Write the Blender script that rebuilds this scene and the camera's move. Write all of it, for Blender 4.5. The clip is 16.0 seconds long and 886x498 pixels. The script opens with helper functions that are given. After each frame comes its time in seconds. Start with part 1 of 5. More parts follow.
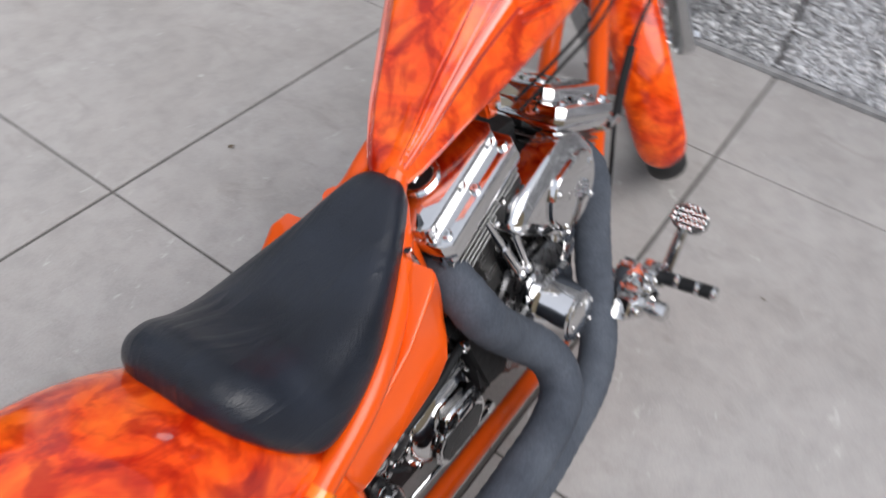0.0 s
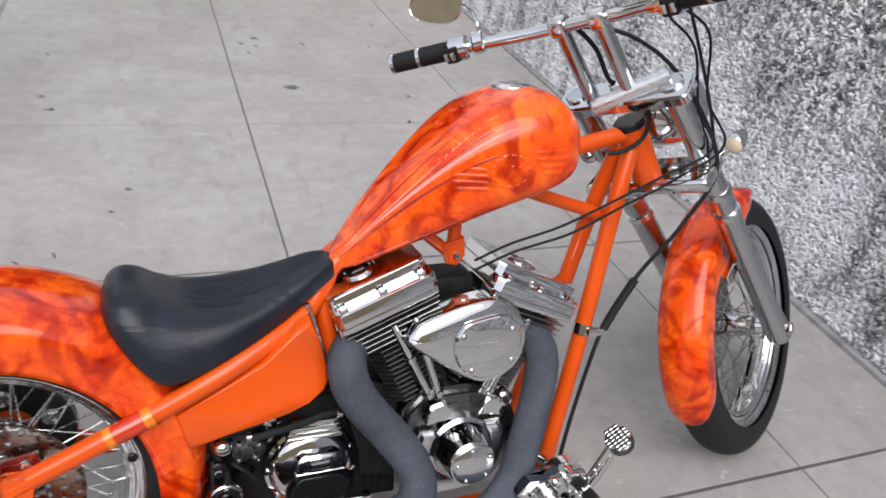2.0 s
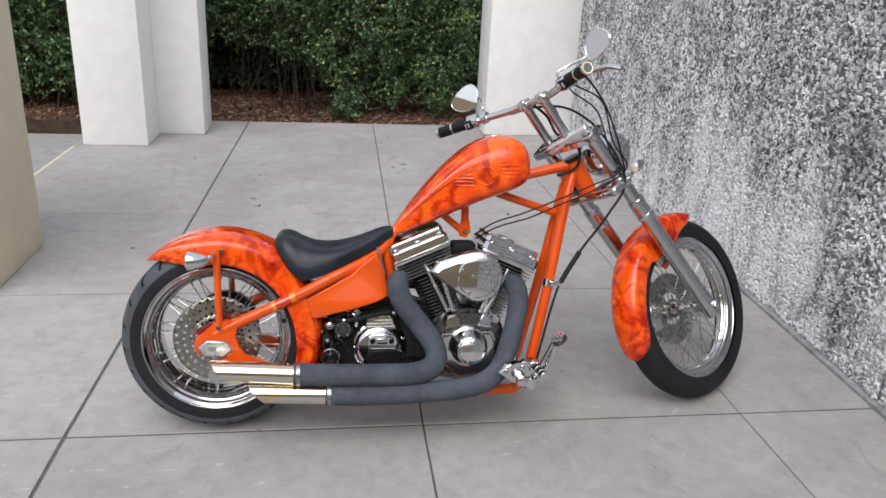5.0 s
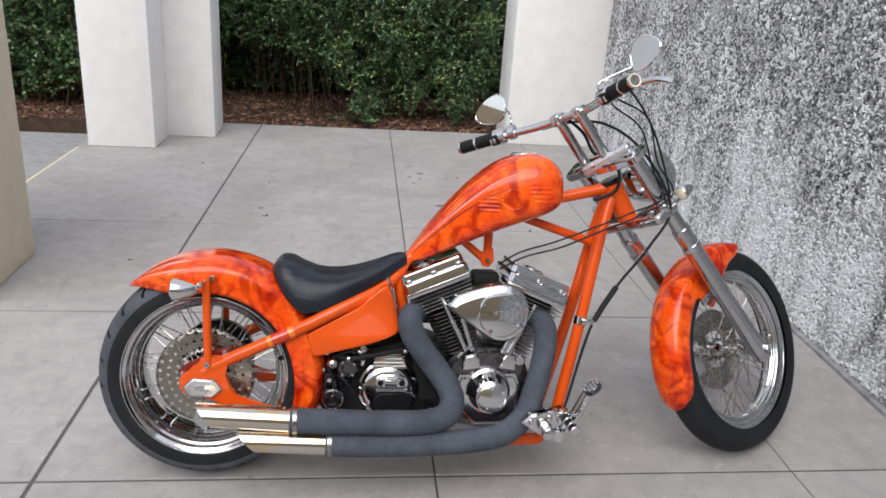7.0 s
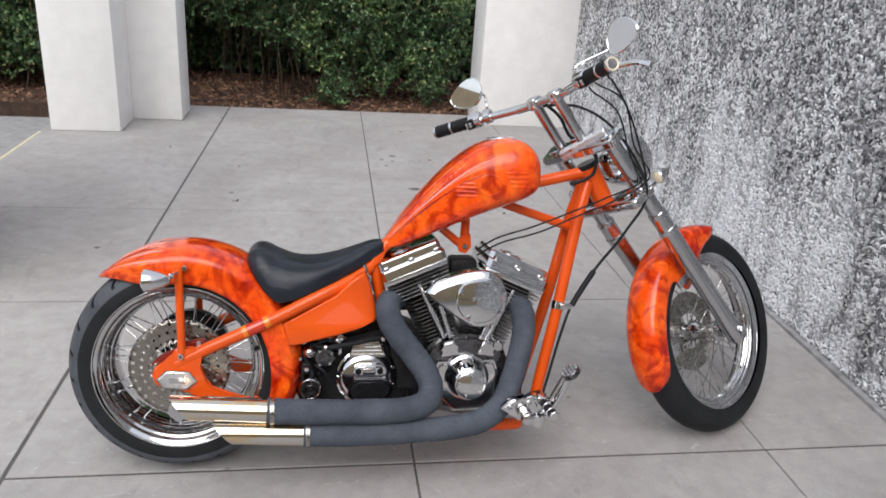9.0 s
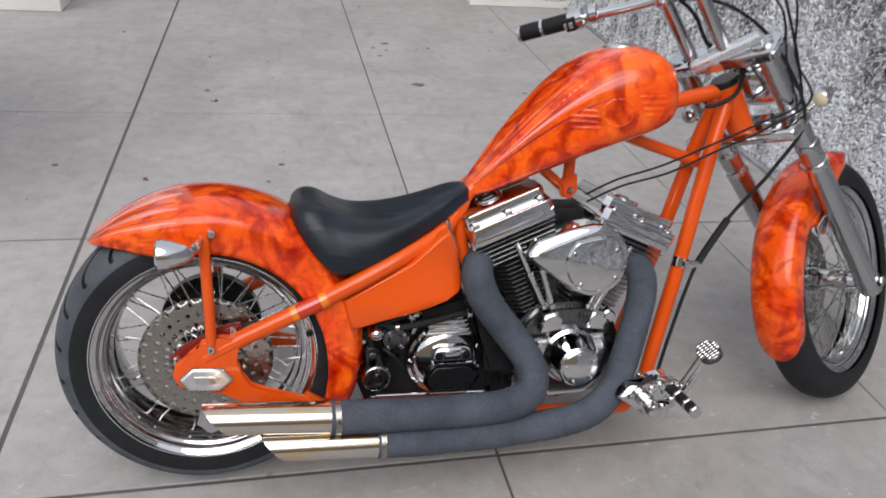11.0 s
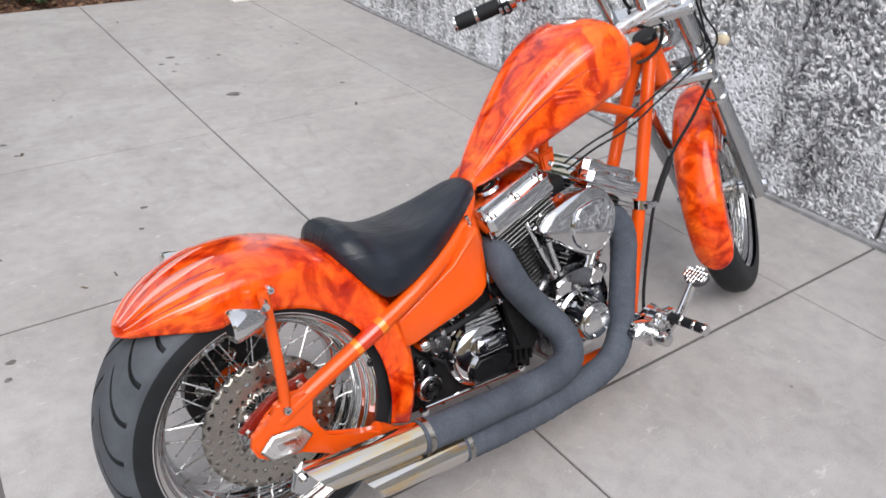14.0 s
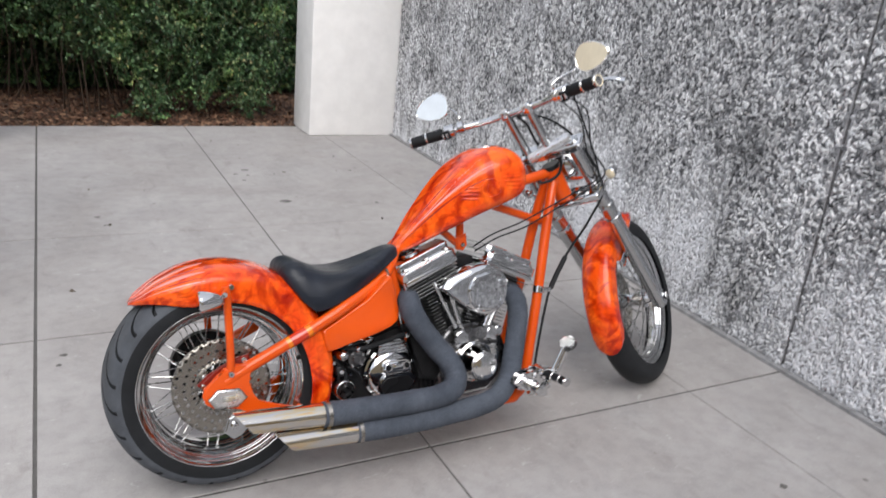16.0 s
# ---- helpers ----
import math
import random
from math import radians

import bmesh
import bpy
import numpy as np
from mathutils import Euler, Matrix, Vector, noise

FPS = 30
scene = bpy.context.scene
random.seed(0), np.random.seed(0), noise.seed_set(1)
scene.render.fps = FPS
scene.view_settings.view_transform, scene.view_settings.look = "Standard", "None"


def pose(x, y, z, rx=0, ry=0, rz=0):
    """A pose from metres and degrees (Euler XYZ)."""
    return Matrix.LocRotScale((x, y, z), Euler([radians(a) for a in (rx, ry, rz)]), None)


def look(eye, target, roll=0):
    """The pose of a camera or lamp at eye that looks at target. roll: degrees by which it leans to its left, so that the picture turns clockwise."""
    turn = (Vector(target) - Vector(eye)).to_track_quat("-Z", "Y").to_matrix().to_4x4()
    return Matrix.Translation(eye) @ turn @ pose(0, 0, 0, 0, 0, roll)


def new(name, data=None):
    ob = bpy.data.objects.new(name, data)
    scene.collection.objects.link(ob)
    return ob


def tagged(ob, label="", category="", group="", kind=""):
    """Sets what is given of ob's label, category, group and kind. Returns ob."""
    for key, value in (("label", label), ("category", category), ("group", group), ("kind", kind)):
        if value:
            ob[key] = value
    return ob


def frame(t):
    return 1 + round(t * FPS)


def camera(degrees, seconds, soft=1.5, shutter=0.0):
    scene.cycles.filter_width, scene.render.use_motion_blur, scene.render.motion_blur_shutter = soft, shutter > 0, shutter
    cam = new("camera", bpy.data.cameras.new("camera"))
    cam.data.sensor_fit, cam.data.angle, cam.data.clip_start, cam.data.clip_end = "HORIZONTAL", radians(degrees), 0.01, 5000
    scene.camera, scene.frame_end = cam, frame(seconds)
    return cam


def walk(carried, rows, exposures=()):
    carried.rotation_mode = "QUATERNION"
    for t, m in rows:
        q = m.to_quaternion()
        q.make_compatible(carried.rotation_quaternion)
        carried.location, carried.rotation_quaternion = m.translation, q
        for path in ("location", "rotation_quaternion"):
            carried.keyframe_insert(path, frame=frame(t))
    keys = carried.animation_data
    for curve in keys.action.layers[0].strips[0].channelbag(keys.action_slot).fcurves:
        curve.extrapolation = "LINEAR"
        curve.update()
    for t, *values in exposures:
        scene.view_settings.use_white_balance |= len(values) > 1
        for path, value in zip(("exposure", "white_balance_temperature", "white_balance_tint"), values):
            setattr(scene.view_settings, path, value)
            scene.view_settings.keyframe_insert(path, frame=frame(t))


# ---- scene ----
cam = camera(60.4, 16.0, soft=1.6, shutter=0.42)
PATH = [
    (0, (-0.741, -0.277, 1.361), (0.452, 0.452, -0.069), 5.7),
    (0.5, (-0.483, -0.379, 1.354), (0.458, 0.733, -0.016), 6.5),
    (1, (-0.408, -0.507, 1.39), (0.443, 0.859, 0.203), 7.8),
    (1.5, (-0.481, -0.745, 1.431), (0.342, 0.647, 0.254), 13.6),
    (2, (-0.425, -0.98, 1.463), (0.29, 0.58, 0.436), 9.2),
    (2.5, (-0.333, -1.194, 1.472), (0.091, 0.478, 0.459), 2.3),
    (3, (-0.354, -1.467, 1.494), (0.028, 0.278, 0.595), 1.4),
    (3.5, (-0.356, -1.758, 1.505), (0.009, 0.004, 0.633), 3.3),
    (3.7, (-0.303, -1.862, 1.514), (0.0, -0.067, 0.685), 2.2),
    (5.8, (-0.316, -2.372, 1.556), (-0.032, -0.518, 0.861), 3.0),
    (6, (-0.306, -2.301, 1.547), (-0.051, -0.446, 0.845), 2.4),
    (6.5, (-0.254, -2.125, 1.55), (-0.022, -0.242, 0.916), 4.4),
    (7, (-0.286, -1.991, 1.524), (-0.041, -0.132, 0.828), 3.9),
    (7.5, (-0.384, -1.886, 1.547), (0.073, -0.058, 0.877), 3.0),
    (8, (-0.399, -1.906, 1.566), (0.134, -0.069, 0.982), 3.5),
    (8.5, (-0.304, -1.974, 1.556), (0.098, -0.113, 0.944), 4.6),
    (8.7, (-0.284, -1.984, 1.544), (0.025, -0.125, 0.875), 3.8),
    (10.8, (-0.584, -1.378, 1.476), (-0.073, 0.299, 0.513), 6.9),
    (11, (-0.562, -1.326, 1.442), (-0.113, 0.34, 0.43), 5.9),
    (11.3, (-0.595, -1.258, 1.374), (-0.101, 0.39, 0.353), 7.7),
    (11.5, (-0.665, -1.182, 1.421), (-0.256, 0.395, 0.261), 5.5),
    (11.6, (-0.746, -1.122, 1.408), (-0.144, 0.415, 0.28), 10.6),
    (12, (-0.815, -1.029, 1.406), (-0.157, 0.431, 0.209), 11.3),
    (12.5, (-0.836, -0.839, 1.364), (-0.15, 0.553, 0.102), 7.6),
    (13, (-0.931, -0.787, 1.378), (-0.05, 0.542, 0.171), 6.5),
    (13.5, (-1.093, -0.926, 1.422), (0.002, 0.342, 0.329), 4.3),
    (14, (-1.114, -1.077, 1.452), (-0.094, 0.31, 0.435), 2.2),
    (14.5, (-1.062, -1.295, 1.47), (-0.086, 0.195, 0.561), 5.0),
    (15, (-1.106, -1.51, 1.502), (-0.179, 0.076, 0.709), 2.4),
    (15.5, (-1.171, -1.727, 1.519), (-0.241, -0.139, 0.736), 4.3),
    (16, (-1.124, -1.945, 1.531), (-0.205, -0.299, 0.861), 5.9),
]
walk(cam, [(t, look(eye, target, roll)) for t, eye, target, roll in PATH], exposures=[(0.0, 0.06), (0.5, 0.06), (1.0, 0.1), (1.5, 0.05), (3.0, 0.14), (3.5, 0.1), (6.0, -0.05), (8.5, 0.0), (10.8, -0.14), (11.5, -0.24), (12.0, -0.2), (12.5, 0.06), (13.0, 0.16), (13.5, 0.24), (14.5, 0.26), (15.0, 0.22), (15.5, 0.02), (16.0, 0.0)])
SKY, SUN, CLOUD = 0.212, 2.25, (4.9, 4.98, 5.2)
# ---- light ----
world = bpy.data.worlds.new("sky")
scene.world = world
world.use_nodes = True
wn, wl = world.node_tree.nodes, world.node_tree.links
sky = wn.new("ShaderNodeTexSky")
sky.sky_type, sky.sun_disc = "NISHITA", False
sky.sun_elevation, sky.sun_rotation = radians(52), radians(201)
sky.air_density, sky.dust_density, sky.ozone_density = 1.0, 3.0, 1.0
veil = wn.new("ShaderNodeMix")                 # thin warm cloud over the blue
veil.data_type = "RGBA"
veil.inputs[0].default_value, veil.inputs[7].default_value = 0.65, (*CLOUD, 1)
wl.new(sky.outputs[0], veil.inputs[6])
wl.new(veil.outputs[2], wn["Background"].inputs[0])
wn["Background"].inputs[1].default_value = SKY
sun = new("sun", bpy.data.lights.new("sun", "SUN"))
sun.data.energy, sun.data.angle, sun.data.color = SUN, radians(52), (1.0, 0.992, 0.992)
sun.matrix_world = look((-1.8, -4.7, 6.5), (0, 0, 0))


# ---- materials ----
def material(name, rough=0.5, metal=0.0, spec=0.5, coat=0.0):
    m = bpy.data.materials.new(name)
    m.use_nodes = True
    b = m.node_tree.nodes["Principled BSDF"]
    b.inputs["Roughness"].default_value = rough
    b.inputs["Metallic"].default_value = metal
    b.inputs["Specular IOR Level"].default_value = spec
    b.inputs["Coat Weight"].default_value = coat
    b.inputs["Coat Roughness"].default_value = 0.03
    return m, m.node_tree.nodes, m.node_tree.links, b


def coords(n, l, scale=1.0, kind="Object"):
    tc, mp = n.new("ShaderNodeTexCoord"), n.new("ShaderNodeMapping")
    mp.inputs["Scale"].default_value = (scale,) * 3 if not hasattr(scale, "__len__") else scale
    l.new(tc.outputs[kind], mp.inputs[0])
    return mp.outputs[0]


def noise_tex(n, l, at, scale, detail=4, rough=0.55, warp=0.0):
    t = n.new("ShaderNodeTexNoise")
    t.inputs["Scale"].default_value, t.inputs["Detail"].default_value = scale, detail
    t.inputs["Roughness"].default_value, t.inputs["Distortion"].default_value = rough, warp
    l.new(at, t.inputs["Vector"])
    return t.outputs[0]


def ramp(n, l, value, stops):
    r = n.new("ShaderNodeValToRGB")
    e = r.color_ramp.elements
    while len(e) < len(stops):
        e.new(0.5)
    for el, (p, c) in zip(e, stops):
        el.position = p
        el.color = (c, c, c, 1) if not hasattr(c, "__len__") else (*c, 1)
    l.new(value, r.inputs[0])
    return r.outputs[0]


def mix(n, l, a, b, fac, how="MIX"):
    m = n.new("ShaderNodeMix")
    m.data_type, m.blend_type = "RGBA", how
    for sock, v in ((m.inputs[0], fac), (m.inputs[6], a), (m.inputs[7], b)):
        if hasattr(v, "default_value") or hasattr(v, "is_output"):
            l.new(v, sock)
        else:
            sock.default_value = v if not hasattr(v, "__len__") else (*v, 1)
    return m.outputs[2]


def bump(n, l, b, height, strength, distance):
    k = n.new("ShaderNodeBump")
    k.inputs["Strength"].default_value, k.inputs["Distance"].default_value = strength, distance
    l.new(height, k.inputs["Height"])
    l.new(k.outputs[0], b.inputs["Normal"])
    return k


def plain(name, colour, rough=0.5, metal=0.0, var=0.15, scale=30, relief=0.0, coat=0.0, spec=0.5):
    m, n, l, b = material(name, rough, metal, spec, coat)
    at = coords(n, l)
    v = noise_tex(n, l, at, scale, 5)
    dark, light = [c * (1 - var) for c in colour], [min(1, c * (1 + var)) for c in colour]
    l.new(ramp(n, l, v, [(0.3, dark), (0.7, light)]), b.inputs["Base Color"])
    v2 = noise_tex(n, l, at, scale * 0.23, 3)
    l.new(ramp(n, l, v2, [(0.3, max(0.02, rough * 0.8)), (0.7, min(1, rough * 1.2))]), b.inputs["Roughness"])
    if relief:
        bump(n, l, b, v, 0.5, relief)
    return m


def concrete_material():
    m, n, l, b = material("concrete", 0.85)
    at = coords(n, l, 1.0)
    fine, mid, big = noise_tex(n, l, at, 220, 3), noise_tex(n, l, at, 14, 6, 0.65), noise_tex(n, l, at, 1.3, 4, 0.6, 0.6)
    c = ramp(n, l, big, [(0.25, (0.316, 0.303, 0.297)), (0.75, (0.405, 0.391, 0.384))])
    c = mix(n, l, c, ramp(n, l, mid, [(0.25, 0.74), (0.55, 1.0), (0.8, 1.08)]), 0.75, "MULTIPLY")
    streak = noise_tex(n, l, coords(n, l, (1.0, 1.5, 1.0)), 2.6, 7, 0.68, 0.5)
    c = mix(n, l, c, ramp(n, l, streak, [(0.33, 0.85), (0.5, 1.0), (0.70, 1.10)]), 0.4, "MULTIPLY")
    c = mix(n, l, c, ramp(n, l, fine, [(0.3, 0.8), (0.6, 1.05)]), 0.5, "MULTIPLY")
    pale = noise_tex(n, l, at, 3.2, 8, 0.72, 0.5)
    c = mix(n, l, c, (0.50, 0.496, 0.492), ramp(n, l, pale, [(0.54, 0.0), (0.72, 0.32)]))
    damp = noise_tex(n, l, coords(n, l, (1.0, 1.0, 3.0)), 0.75, 5, 0.6, 0.8)
    c = mix(n, l, c, ramp(n, l, damp, [(0.38, (0.88, 0.86, 0.845)), (0.55, (1.0, 1.0, 1.0))]), 0.7, "MULTIPLY")
    info = n.new("ShaderNodeObjectInfo")
    c = mix(n, l, c, ramp(n, l, info.outputs["Random"], [(0.0, (0.975, 0.975, 0.98)), (1.0, (1.02, 1.015, 1.01))]), 1.0, "MULTIPLY")
    # short pale scuffs, and grey rubs where tyres have turned
    scuff = noise_tex(n, l, coords(n, l, (1.0, 2.6, 1.0)), 13, 5, 0.62, 0.9)
    c = mix(n, l, c, (0.56, 0.555, 0.55), ramp(n, l, scuff, [(0.64, 0.0), (0.72, 0.5)]))
    rub = noise_tex(n, l, coords(n, l, (2.2, 0.9, 1.0)), 4.2, 6, 0.66, 0.7)
    c = mix(n, l, c, ramp(n, l, rub, [(0.28, (0.80, 0.785, 0.77)), (0.42, (1.0, 1.0, 1.0))]), 0.8, "MULTIPLY")
    spots = n.new("ShaderNodeTexVoronoi")
    spots.inputs["Scale"].default_value = 3.1
    l.new(at, spots.inputs["Vector"])
    c = mix(n, l, (0.12, 0.11, 0.1), c, ramp(n, l, spots.outputs["Distance"], [(0.015, 0.3), (0.04, 1.0)]))
    l.new(c, b.inputs["Base Color"])
    l.new(ramp(n, l, mid, [(0.3, 0.7), (0.7, 0.92)]), b.inputs["Roughness"])
    bump(n, l, b, fine, 0.25, 0.002)
    return m


def paint_material(name, smoke=0.9, scale=6.0):
    """Clear-coated orange with airbrushed smoke: soft clouds, and darker wisps with one hard edge."""
    m, n, l, b = material(name, 0.3, 0.0, 0.12, 0.65)
    at = coords(n, l, 1.0)
    a = noise_tex(n, l, at, scale, 5, 0.6, 1.6)
    d = noise_tex(n, l, at, scale * 1.5, 3, 0.5, 2.4)
    wisp = n.new("ShaderNodeTexVoronoi")
    wisp.feature = "SMOOTH_F1"
    wisp.inputs["Scale"].default_value, wisp.inputs["Smoothness"].default_value = scale * 2.6, 0.35
    bent = mix(n, l, at, n_colour(n, l, at, scale * 1.3), 0.22)
    l.new(bent, wisp.inputs["Vector"])
    deep, hot, light = (0.48, 0.017, 0.001), (0.82, 0.070, 0.004), (0.94, 0.148, 0.010)
    c = ramp(n, l, a, [(0.36, deep), (0.46, hot), (0.66, light)])
    veil = ramp(n, l, d, [(0.36, (0.50, 0.20, 0.18)), (0.46, (0.78, 0.58, 0.55)), (0.53, (1, 1, 1))])
    edge = ramp(n, l, wisp.outputs["Distance"], [(0.30, (1, 1, 1)), (0.50, (0.85, 0.62, 0.55)), (0.57, (0.55, 0.28, 0.25)), (0.68, (1, 1, 1))])
    c2 = mix(n, l, c, veil, smoke, "MULTIPLY")
    c2 = mix(n, l, c2, edge, smoke * 0.4, "MULTIPLY")
    l.new(c2, b.inputs["Base Color"])
    fleck = noise_tex(n, l, at, 900, 1)
    l.new(ramp(n, l, fleck, [(0.4, 0.15), (0.6, 0.24)]), b.inputs["Roughness"])
    return m


def n_colour(n, l, at, scale):
    t = n.new("ShaderNodeTexNoise")
    t.inputs["Scale"].default_value, t.inputs["Detail"].default_value = scale, 3
    l.new(at, t.inputs["Vector"])
    return t.outputs[1]


def frame_paint_material():
    m, n, l, b = material("frame_paint", 0.3, 0.0, 0.15, 0.6)
    at = coords(n, l, 1.0)
    v = noise_tex(n, l, at, 6, 3)
    l.new(ramp(n, l, v, [(0.3, (0.66, 0.074, 0.004)), (0.7, (0.74, 0.092, 0.006))]), b.inputs["Base Color"])
    return m


def chrome_material(name="chrome", tint=(0.68, 0.68, 0.685), rough=0.05):
    m, n, l, b = material(name, rough, 1.0)
    at = coords(n, l, 1.0)
    v = noise_tex(n, l, at, 16, 4)
    l.new(ramp(n, l, v, [(0.3, [c * 0.93 for c in tint]), (0.7, tint)]), b.inputs["Base Color"])
    v2 = noise_tex(n, l, at, 60, 4, 0.7)
    l.new(ramp(n, l, v2, [(0.35, rough * 0.6), (0.8, rough * 1.8)]), b.inputs["Roughness"])
    return m


def tinted_tip_material():
    """Chrome with long straw, gold and mauve streaks: heat tint and painted gold reflections."""
    m, n, l, b = material("heat_and_reflection_chrome", 0.08, 1.0)
    streak = noise_tex(n, l, coords(n, l, (5.0, 26.0, 26.0)), 1.0, 3, 0.6)
    l.new(ramp(n, l, streak, [(0.42, (0.62, 0.60, 0.57)), (0.50, (0.68, 0.58, 0.42)), (0.55, (0.74, 0.53, 0.27)), (0.585, (0.60, 0.46, 0.44)), (0.63, (0.62, 0.60, 0.58))]), b.inputs["Base Color"])
    v = noise_tex(n, l, coords(n, l, 1.0), 60, 4, 0.7)
    l.new(ramp(n, l, v, [(0.35, 0.05), (0.8, 0.13)]), b.inputs["Roughness"])
    return m


def leather_material():
    m, n, l, b = material("seat_leather", 0.35, 0.0, 0.38)
    at = coords(n, l, 1.0)
    grain = n.new("ShaderNodeTexVoronoi")
    grain.inputs["Scale"].default_value = 420
    l.new(at, grain.inputs["Vector"])
    worn = noise_tex(n, l, at, 7, 5, 0.6, 0.8)
    l.new(ramp(n, l, worn, [(0.3, (0.006, 0.008, 0.013)), (0.8, (0.016, 0.021, 0.033))]), b.inputs["Base Color"])
    l.new(ramp(n, l, worn, [(0.3, 0.30), (0.7, 0.38)]), b.inputs["Roughness"])
    crease = n.new("ShaderNodeTexNoise")
    crease.inputs["Scale"].default_value, crease.inputs["Distortion"].default_value = 9, 0.9
    l.new(coords(n, l, (0.5, 1.5, 1.0)), crease.inputs["Vector"])
    h = mix(n, l, mix(n, l, grain.outputs["Distance"], (0, 0, 0), 0.75), ramp(n, l, crease.outputs[0], [(0.38, 0.0), (0.5, 1.0), (0.62, 0.0)]), 0.7, "ADD")
    bump(n, l, b, h, 0.5, 0.0028)
    return m


def wrap_material():
    m, n, l, b = material("heat_wrap", 0.9, 0.0, 0.25)
    at = coords(n, l, 1.0)
    weave = noise_tex(n, l, at, 260, 3, 0.7)
    worn = noise_tex(n, l, at, 9, 5, 0.65)
    c = ramp(n, l, worn, [(0.25, (0.042, 0.050, 0.066)), (0.75, (0.098, 0.112, 0.138))])
    c = mix(n, l, c, ramp(n, l, weave, [(0.3, 0.65), (0.7, 1.2)]), 0.7, "MULTIPLY")
    l.new(c, b.inputs["Base Color"])
    bump(n, l, b, weave, 0.6, 0.002)
    return m


def rubber_material(name="tyre_rubber", light=0.03):
    m, n, l, b = material(name, 0.62, 0.0, 0.25)
    at = coords(n, l, 1.0)
    dust = noise_tex(n, l, at, 11, 5, 0.65)
    l.new(ramp(n, l, dust, [(0.3, (light * 0.75, light * 0.82, light * 0.95)), (0.75, (light * 1.45, light * 1.6, light * 1.85))]), b.inputs["Base Color"])
    bump(n, l, b, noise_tex(n, l, at, 300, 3), 0.3, 0.0008)
    return m


def aggregate_material():
    m, n, l, b = material("aggregate_stone", 0.75)
    geo = n.new("ShaderNodeNewGeometry")
    at = coords(n, l, 1.0)
    c = ramp(n, l, geo.outputs["Random Per Island"], [(0.0, (0.06, 0.062, 0.068)), (0.26, (0.21, 0.213, 0.224)), (0.48, (0.48, 0.485, 0.50)), (0.66, (0.82, 0.825, 0.835)), (1.0, (0.97, 0.975, 0.985))])
    c = mix(n, l, c, ramp(n, l, noise_tex(n, l, at, 130, 4), [(0.3, 0.7), (0.7, 1.1)]), 0.8, "MULTIPLY")
    c = mix(n, l, c, ramp(n, l, noise_tex(n, l, at, 2.6, 7, 0.72), [(0.36, 0.58), (0.60, 1.15)]), 1.0, "MULTIPLY")
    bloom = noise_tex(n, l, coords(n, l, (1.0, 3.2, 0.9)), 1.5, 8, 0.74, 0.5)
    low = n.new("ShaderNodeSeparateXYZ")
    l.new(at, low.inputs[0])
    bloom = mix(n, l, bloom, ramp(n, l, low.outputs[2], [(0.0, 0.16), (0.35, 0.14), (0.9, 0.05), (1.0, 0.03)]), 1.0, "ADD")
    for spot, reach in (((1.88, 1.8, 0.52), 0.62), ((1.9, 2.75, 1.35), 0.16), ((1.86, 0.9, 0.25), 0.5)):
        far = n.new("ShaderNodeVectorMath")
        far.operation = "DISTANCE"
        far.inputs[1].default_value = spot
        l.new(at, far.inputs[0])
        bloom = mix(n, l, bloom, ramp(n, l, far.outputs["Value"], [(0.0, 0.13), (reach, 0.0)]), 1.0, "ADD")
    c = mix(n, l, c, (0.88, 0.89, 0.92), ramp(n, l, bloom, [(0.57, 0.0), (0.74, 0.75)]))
    l.new(c, b.inputs["Base Color"])
    return m


def leaf_material():
    m, n, l, b = material("hedge_leaf", 0.4, 0.0, 0.4)
    geo = n.new("ShaderNodeNewGeometry")
    c = ramp(n, l, geo.outputs["Random Per Island"], [(0.0, (0.022, 0.055, 0.024)), (0.40, (0.062, 0.13, 0.055)), (0.75, (0.13, 0.235, 0.10)), (0.93, (0.23, 0.32, 0.15)), (1.0, (0.36, 0.30, 0.14))])
    at = coords(n, l, 1.0)
    c = mix(n, l, c, ramp(n, l, noise_tex(n, l, at, 3.5, 4, 0.6), [(0.36, (0.40, 0.45, 0.42)), (0.52, (1.0, 1.0, 1.0)), (0.68, (1.75, 1.6, 1.15))]), 1.0, "MULTIPLY")
    l.new(c, b.inputs["Base Color"])
    return m


def chip_material(name, a, c2, c3):
    m, n, l, b = material(name, 0.85)
    geo = n.new("ShaderNodeNewGeometry")
    l.new(ramp(n, l, geo.outputs["Random Per Island"], [(0.0, a), (0.5, c2), (1.0, c3)]), b.inputs["Base Color"])
    return m


CONCRETE = concrete_material()
JOINT = plain("joint_filler", (0.10, 0.096, 0.092), 0.95, scale=40)
PAINT = paint_material("flame_paint")
# sky highlights on tank and fender, painted as pink and dark red streaks
STREAK = plain("pink_highlight_paint", (0.86, 0.27, 0.21), 0.18, coat=1.0, var=0.12, scale=12)
DARK_STREAK = plain("dark_reflection_paint", (0.36, 0.016, 0.008), 0.25, coat=1.0, var=0.3, scale=14)
FRAME = frame_paint_material()
CHROME = chrome_material()
TIPCHROME = tinted_tip_material()
STEEL = chrome_material("brushed_steel", (0.35, 0.33, 0.30), 0.30)
SATIN = chrome_material("satin_alloy", (0.82, 0.82, 0.83), 0.34)
SPOKE = chrome_material("spoke_steel", (0.46, 0.46, 0.455), 0.25)
FORKGREY = chrome_material("fork_metal", (0.55, 0.56, 0.57), 0.16)
ALLOY = chrome_material("cast_alloy", (0.66, 0.66, 0.66), 0.16)
CASE = chrome_material("dark_cast_alloy", (0.16, 0.16, 0.165), 0.3)
GRIME = plain("sooty_casting", (0.010, 0.010, 0.011), 0.6, var=0.4, scale=45, relief=0.002, spec=0.2)
